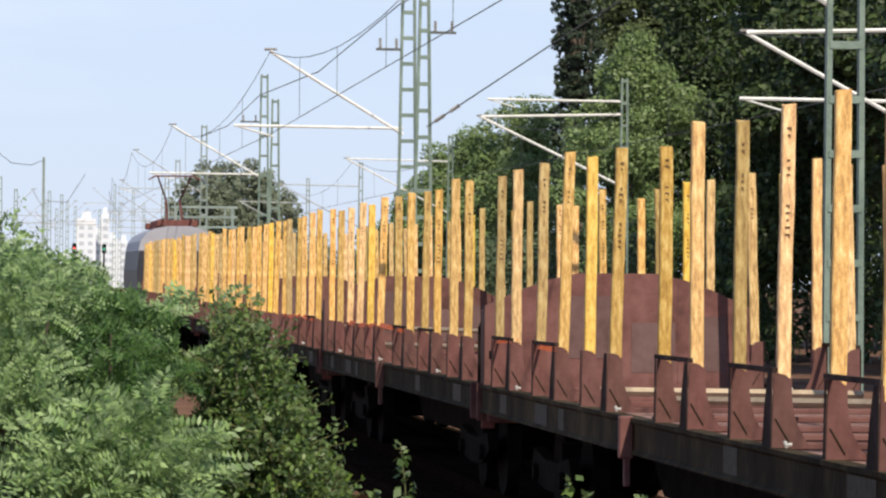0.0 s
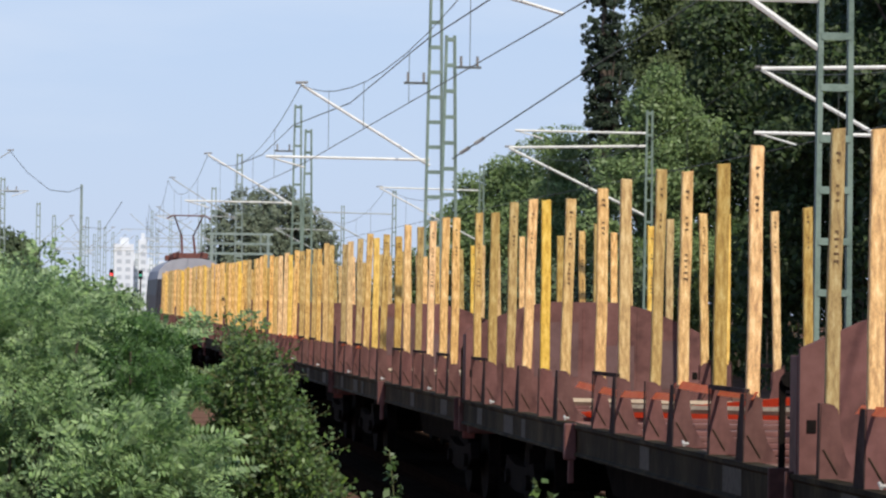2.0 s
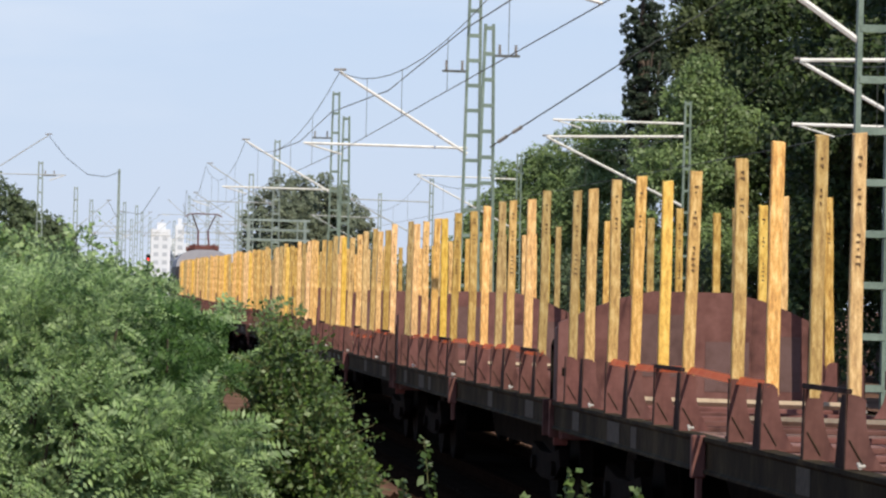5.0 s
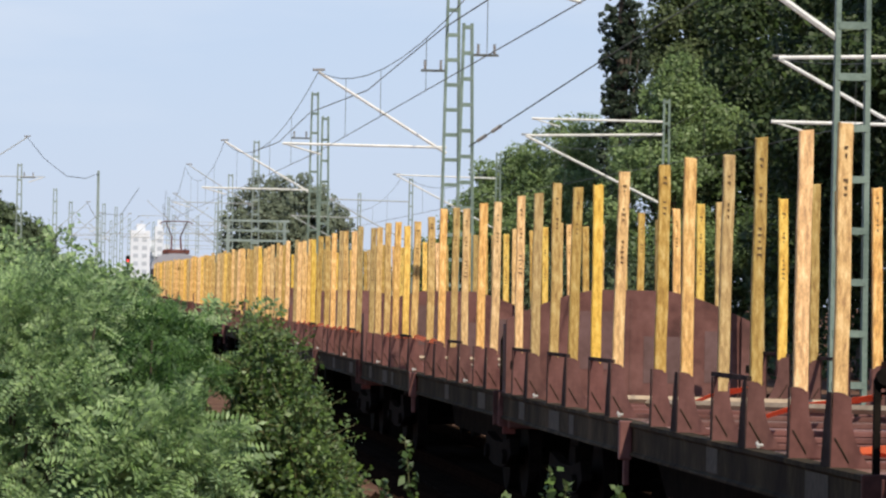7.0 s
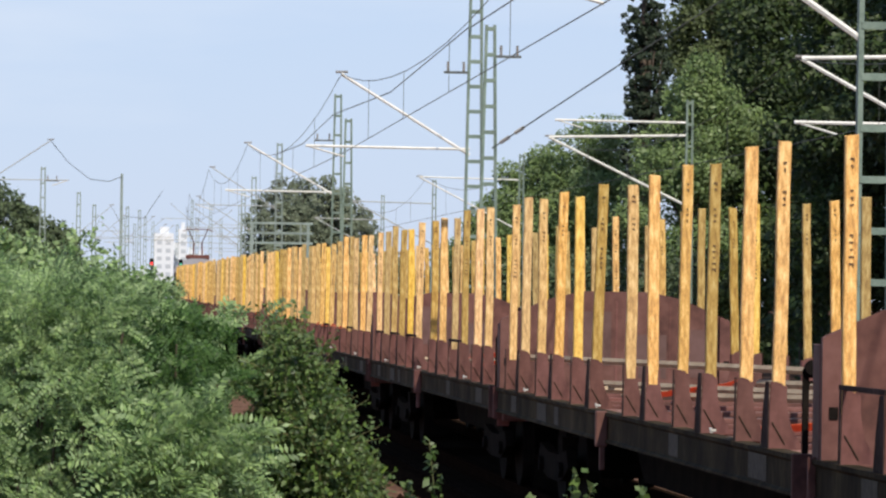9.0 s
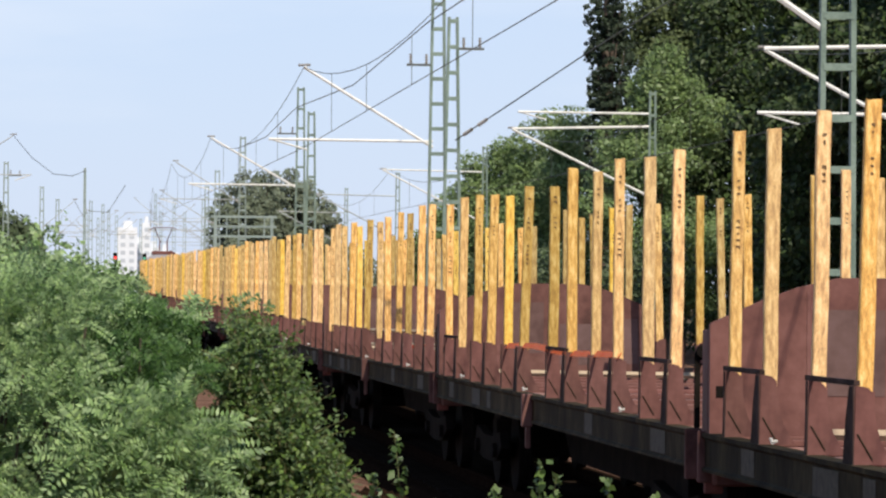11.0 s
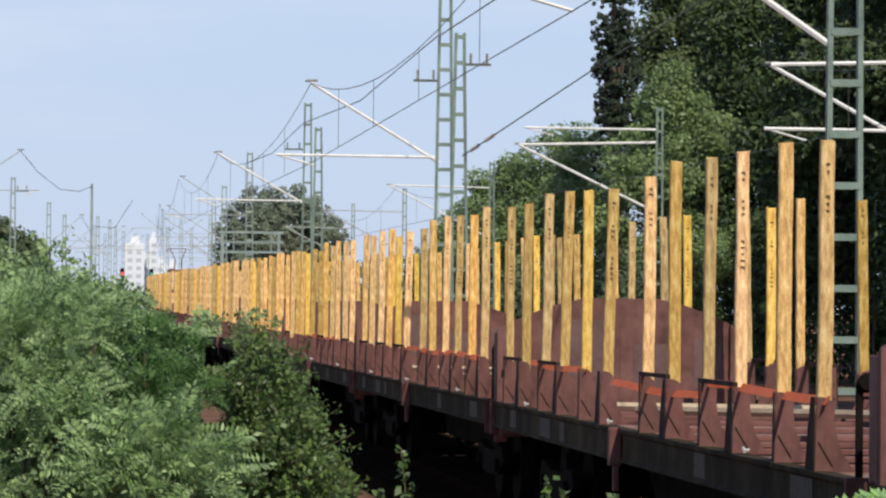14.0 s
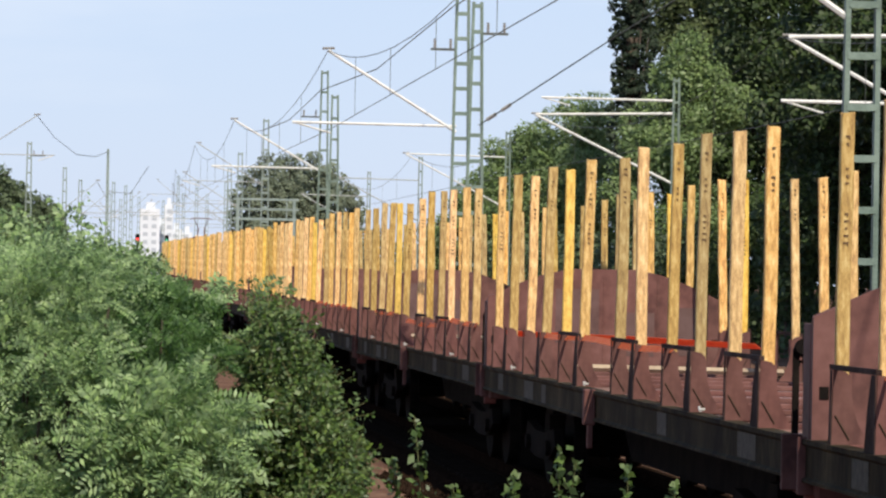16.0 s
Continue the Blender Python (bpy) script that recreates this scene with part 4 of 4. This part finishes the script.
def pinnate(rng, base, heading, length, mat_list, wide=1.0, oval=False):
    """Leaflets in pairs along a drooping stalk; returns kite corners."""
    k = 11
    d = unit(heading)
    side = unit(np.cross(np.array([0.35, -0.75, 0.6]) + rng.normal(0, 0.45, 3), d))
    out = []
    for i in range(k):
        u = (i + 1) / k
        p = base + d * length * u + np.array([0, 0, -0.28 * length * u * u])
        ax = unit(d + np.array([0, 0, -0.5 * u]))
        nrm = unit(np.cross(ax, side))
        for s in ((-1, 1) if i < k - 1 else (0,)):
            la = unit(side * s + ax * (0.35 if s else 1) + nrm * rng.normal(0, 0.25))
            w = unit(np.cross(la, nrm)) * 0.0072 * wide * length / 0.2
            l = la * 0.041 * length / 0.2 * (1 - 0.25 * abs(u - 0.5))
            out.append([p, p + l * 0.25 + w * 0.9, p + l * 0.62 + w, p + l * 1.1, p + l * 0.62 - w, p + l * 0.25 - w * 0.9] if oval else [p, p + l * 0.45 + w, p + l, p + l * 0.45 - w])
    mat_list.extend(out)


def robinia(x, y, blobs, seed, n, size=0.235, mat=None, label="green robinia bush with feathery leaves on the bank"):
    rng = np.random.default_rng(seed)
    g = ground_z(x, y)
    t = thing("robinia_bush", label, "bush", "bushes on the bank", at=pose(x, y, g))
    out = []
    tot = sum(r * r for _, r in blobs)
    bm = bmesh.new()
    for c, r in blobs:
        c = np.array(c, float) - (x, y, g)
        for _ in range(int(n * r * r / tot)):
            d = unit(rng.normal(0, 1, 3) + np.array([0, -0.35, 0.25]))
            b = c + d * r * (0.5 + 0.45 * rng.random())
            one, ln = [], size * rng.uniform(0.65, 1.25)
            h = unit(d * 0.5 + rng.normal(0, 0.5, 3) * (1, 0.6, 0.8) + np.array([0, -0.15, 0.25]))
            if not any(in_gap(b + (x, y, g) + h * ln * u) for u in (0, 0.55, 1)):
                pinnate(rng, b, h, ln, one)
                out.extend(one)
        stem = [np.array((c[0] * 0.5, c[1] * 0.5, 0)), np.array((c[0] * 0.8, c[1] * 0.8, c[2] * 0.6)), c]
        if not any(in_gap(stem[0] * (1 - u) + stem[1] * u + (x, y, g)) or in_gap(stem[1] * (1 - u) + c * u + (x, y, g)) for u in np.linspace(0, 1, 9)):
            tube(bm, stem, 0.018, 5, 0.006)
    part("leaves", quads("leaves", np.array(out), mat or LEAF_A), None, t)
    SWAYING.append((t, g))
    tagged(part("branchwork", bm, BARK, t), kind="stuff")


def shrub(x, y, blobs, seed, per=1300, size=0.0175, label="small-leaved green shrub on the bank", mat=None, sprigs=26):
    rng = np.random.default_rng(seed)
    g = ground_z(x, y)
    t = thing("shrub", label, "bush", "bushes on the bank", at=pose(x, y, g))
    bl = [(tuple(np.array(c, float) - (x, y, g)), r) for c, r in blobs]
    bm = bmesh.new()
    cs, ns = [], []
    for c, r in bl:
        foot = np.array((c[0] * 0.6, c[1] * 0.6, 0))
        if not any(in_gap(foot * (1 - u) + np.array(c) * u + (x, y, g)) for u in np.linspace(0, 1, 12)):
            tube(bm, [foot, c], 0.014, 5, 0.005)
        for _ in range(sprigs):
            d = unit(rng.normal(0, 1, 3) + np.array([0, -0.2, 0.35]))
            a, e = np.array(c) + d * r * 0.45, np.array(c) + d * r * rng.uniform(0.8, 1.35) + np.array([0, 0, 0.1 * r])
            if not any(in_gap(a + (e - a) * u + (x, y, g)) for u in (0, 0.5, 1)):
                tube(bm, [a, e], 0.004, 3, 0.002)
            for u in np.linspace(0.1, 1, 14):
                if in_gap(a + (e - a) * u + (x, y, g)):
                    continue
                cs.append(a + (e - a) * u + rng.normal(0, size * 0.9, 3))
                ns.append(rng.normal(0, 1, 3) + np.array([0.3, -0.7, 0.7]))
    a = leaf_quads(rng, np.array(cs), np.array(ns), size, 0.6, 0.4)
    me = crown(rng, bl, per, size, mat or LEAF_B, keep=lambda p: not in_gap(p + (x, y, g)))
    part("leaves", me, None, t)
    part("sprig_leaves", quads("sprig_leaves", a, mat or LEAF_B), None, t)
    tagged(part("branchwork", bm, STEM, t), kind="stuff")


def bank_blobs(rng, n, spans, top):
    """Clump centres below a skyline: top(x) gives the height of the skyline at x."""
    out = []
    for i in range(n):
        x = rng.uniform(*spans[0])
        y = rng.uniform(*spans[1])
        r = rng.uniform(0.15, 0.3)
        t = top(x) - r * 0.9
        z = t - (t - 0.3) * rng.random() ** 1.25
        if not in_gap((x, y - 0.5 * (t - z), z)):
            out.append(((x, y - 0.5 * (t - z), z), r))
    return out


def skyline(pts):
    xs, zs = zip(*pts)
    return lambda x: float(np.interp(x, xs, zs))


rb = np.random.default_rng(77)
robinia(-0.4, 25, bank_blobs(rb, 190, ((-1.3, 0.32), (23.5, 27.0)), skyline([(-1.3, 2.42), (-0.5, 2.4), (0.0, 2.36), (0.32, 2.22)])), 51, 10500, 0.2)
robinia(0.5, 25.0, bank_blobs(rb, 80, ((0.2, 0.82), (23.6, 25.6)), skyline([(0.2, 2.2), (0.6, 2.13), (0.82, 2.0)])), 52, 5600, 0.18, LEAF_D, "deep green bush with fine feathery leaves on the bank")
robinia(0.95, 25.0, bank_blobs(rb, 34, ((0.5, 1.12), (24.6, 25.4)), lambda x: 2.21), 55, 1700)
robinia(0.6, 23.0, [((0.48, 23.0, 1.3), 0.24), ((0.66, 23.0, 1.42), 0.2), ((0.76, 22.9, 1.25), 0.2), ((0.3, 23.0, 1.2), 0.25), ((0.6, 22.9, 1.1), 0.28)], 56, 420, 0.29)
shrub(1.3, 24.5, bank_blobs(rb, 75, ((0.95, 1.38), (23.8, 25.2)), skyline([(0.95, 1.8), (1.1, 2.15), (1.2, 2.13), (1.38, 1.88)])), 53)
shrub(1.6, 24.0, bank_blobs(rb, 60, ((1.3, 1.62), (23.5, 24.6)), skyline([(1.3, 1.9), (1.5, 1.45), (1.62, 1.15)])), 54)


def loose_bush(cx, cy, h, r, seed, label="pale green bush further along the bank"):
    rng = np.random.default_rng(seed)
    g = ground_z(cx, cy)
    bl = []
    for _ in range(36):
        d = unit(rng.normal(0, 1, 3)) * rng.random() ** 0.4
        bl.append(((cx + d[0] * r, cy + d[1] * r, max(g + 0.3, g + (h - g) * (0.55 + 0.42 * d[2]))), rng.uniform(0.3, 0.5)))
    shrub(cx, cy, bl, seed, 320, 0.05, label, LEAF_A, 10)


for i, (x, y, h, r) in enumerate(((-1.6, 55, 3.1, 1.3), (-0.4, 60, 3.0, 1.0), (0.5, 66, 2.6, 0.9), (1.0, 78, 2.5, 1.0), (-2.6, 62, 3.3, 1.4), (1.6, 95, 2.8, 1.1), (0.4, 110, 3.4, 1.4), (-1.8, 120, 3.8, 1.8))):
    loose_bush(x, y, h, r, 60 + i)


def sapling(x, y, top, seed, n=16):
    """A thin stem with small round leaves up its length."""
    rng = np.random.default_rng(seed)
    g = ground_z(x, y)
    t = thing("sapling", "slender sapling with small light green leaves", "plant", "saplings by the track", at=pose(x, y, g))
    bm = bmesh.new()
    h = top - g
    pts = [np.array((0.06 * math.sin(3 * u + seed), 0, h * u)) for u in np.linspace(0, 1, 8)]
    tube(bm, pts, 0.008, 5, 0.003)
    part("stem", bm, STEM, t)
    cs = []
    for u in np.linspace(0.1, 1.0, n * 3):
        p = np.array((0.06 * math.sin(3 * u + seed), 0, h * u))
        for _ in range(3):
            cs.append(p + rng.normal(0, 1, 3) * (0.055, 0.055, 0.02) * (1.25 - u * 0.9))
    part("leaves", quads("leaves", leaf_quads(rng, np.array(cs), rng.normal(0, 1, (len(cs), 3)) + (0, -0.5, 0.6), 0.028, 0.65, 0.4), LEAF_B), None, t)


for i, (x, y, top) in enumerate(((2.05, 24, 1.38), (2.0, 24.3, 1.1), (2.95, 23.5, 1.22), (3.05, 23.8, 1.12), (2.6, 23.6, 1.05), (3.35, 24.2, 1.08), (2.2, 23.2, 1.0), (3.6, 23.4, 1.02), (1.85, 24.5, 1.2))):
    sapling(x, y, top, i)


def shoot(x, y, top, seed, size):
    """A long robinia shoot, with a few broad feathered leaves at its end."""
    rng = np.random.default_rng(seed)
    g = ground_z(x, y)
    t = thing("robinia_shoot", "long robinia shoot with bright green feathered leaves, swaying", "plant", at=pose(x, y, g))
    h = top - g
    bm = bmesh.new()
    tube(bm, [(0, 0, 0), (0.02, 0, h * 0.5), (0, 0, h)], 0.008, 6, 0.003)
    part("stem", bm, STEM, t)
    for heading, ln in (((-1, -0.2, 0.15), 0.17), ((1, -0.3, 0.1), 0.17), ((0.3, -0.4, 0.35), 0.13), ((-0.5, -0.6, 0.0), 0.15), ((0.6, -0.6, -0.1), 0.16), ((-0.7, 0.3, -0.3), 0.18), ((0.9, 0.2, -0.35), 0.18), ((0.8, -0.5, 0.5), 0.15), ((-0.8, -0.4, 0.4), 0.14), ((0.1, -0.8, -0.2), 0.15), ((-0.3, -0.3, -0.6), 0.18), ((0.4, 0.1, 0.8), 0.13)):
        out = []
        pinnate(rng, np.array((0, 0, h - 0.02)), np.array(heading, float), ln * size, out, 1.5, True)
        part("leaf", quads("leaf", np.array(out), LEAF_S, 6), None, t)
    return t


waving = shoot(1.60, 8.0, 1.84, 91, 1.15)
waving_tall = shoot(1.63, 8.05, 1.92, 92, 1.2)


# ---- far buildings and signals ----
def tower_block(x, y, w, h, seed):
    b = thing("tower_block", "distant white apartment tower with rows of windows", "building", "distant towers", at=pose(x, y, 0))
    bm = bmesh.new()
    box(bm, -w / 2, w / 2, -w / 2, w / 2, -2, h)
    wall = part("wall", bm, WHITEWALL, b)
    bm = bmesh.new()
    box(bm, -w / 5, w / 4, -w / 4, w / 4, h, h + 2.5)
    part("roof_house", bm, WHITEWALL, b)
    pane = bmesh.new()
    box(pane, -0.9, 0.9, -0.1, 0.05, 0, 1.5)
    pane = mesh_of("window", pane, PANE)
    for fl in range(int(h / 3)):
        for i in range(int(w / 3.4)):
            part("window", pane, None, wall, at=pose(-w / 2 + 2 + i * 3.3, -w / 2 - 0.02, 1.2 + fl * 3))


for i, (x, w, h) in enumerate(((26.7, 7.4, 26.5), (34.1, 3.4, 28.5), (31.6, 4, 21), (37.8, 5, 19.5), (42.4, 4.4, 18.5), (20.2, 5, 12), (47.4, 6, 15.5))):
    tower_block(x, 1500 + 15 * i, w, h, i)


def signal(x, y, z, lamp):
    s = thing("signal", "railway light signal on a post, lamp lit", "railway signal", at=pose(x, y, track_z(y) - 0.5))
    bm = bmesh.new()
    tube(bm, [(0, 0.1, 0), (0, 0.1, z)], 0.05, 8)
    part("post", bm, BLACK, s)
    bm = bmesh.new()
    box(bm, -0.12, 0.12, -0.05, 0.1, z - 0.3, z + 0.25, bevel=0.04)
    part("head", bm, BLACK, s)
    bm = bmesh.new()
    tube(bm, [(0, -0.05, z - 0.05), (0, -0.09, z - 0.05)], 0.08, 12)
    part("lamp", bm, lamp, s, "lit signal lamp")


signal(3.4, 230, 4.1, LAMP_RED)
signal(5.2, 235, 4.1, LAMP_GREEN)


# ---- everything that moves ----
SURGE = [(0.0, 1.38), (1.0, 1.34), (1.5, 0.82), (2.0, 0.40), (3.0, 0.24), (4.0, 0.30), (5.5, 0.14), (7.0, -0.03), (8.0, -0.06), (9.0, 0.05), (12.0, 0.10), (13.5, 0.24), (15.0, -0.06), (16.0, -0.06)]


def travel(t):
    """How far the train has gone; it slows a little and surges slightly on the way."""
    return SPEED * t - 0.0105 * t * t + float(np.interp(t, *zip(*SURGE)))


def motions():
    steps = [i * 0.5 for i in range(33)]
    for k, w in wagons.items():
        walk(w, [(t, on_track(travel(t) + SPEED * 1.81 - PITCH * k + 9.95)) for t in steps])
    sr = random.Random(3)
    for plant, g in SWAYING:
        p = plant.matrix_basis.translation.copy()
        walk(plant, [(t, pose(p.x, p.y, p.z, sr.uniform(-0.5, 0.5), sr.uniform(-0.7, 0.7), 0)) for t in range(17)])
    p = waving.matrix_basis.translation.copy()
    walk(waving, [(t, pose(p.x, p.y, p.z, 0, a, 0)) for t, a in ((0, 14), (4, 15), (8, 13.5), (12, 15), (12.6, 12), (13.0, 2.2), (13.3, -1), (13.5, 0.3), (13.8, 0.8), (14.0, 5), (14.2, 11), (14.6, 15), (16, 14))])
    p = waving_tall.matrix_basis.translation.copy()
    walk(waving_tall, [(t, pose(p.x, p.y, p.z, b, a, 0)) for t, a, b in ((0, 19, 0), (4, 20, 0), (8, 18.5, 0), (11.2, 18, 0), (11.3, 9, 0), (11.4, 1, 4), (11.5, -4.5, 0), (11.6, 3, 8), (11.7, 14, 6), (11.9, 8, 12), (12.0, 2.5, 6), (12.2, 13, 5), (12.5, 19, 0), (16, 20, 0))])
    walk(loco, [(t, on_track(travel(t) + 150.6)) for t in steps])


motions()
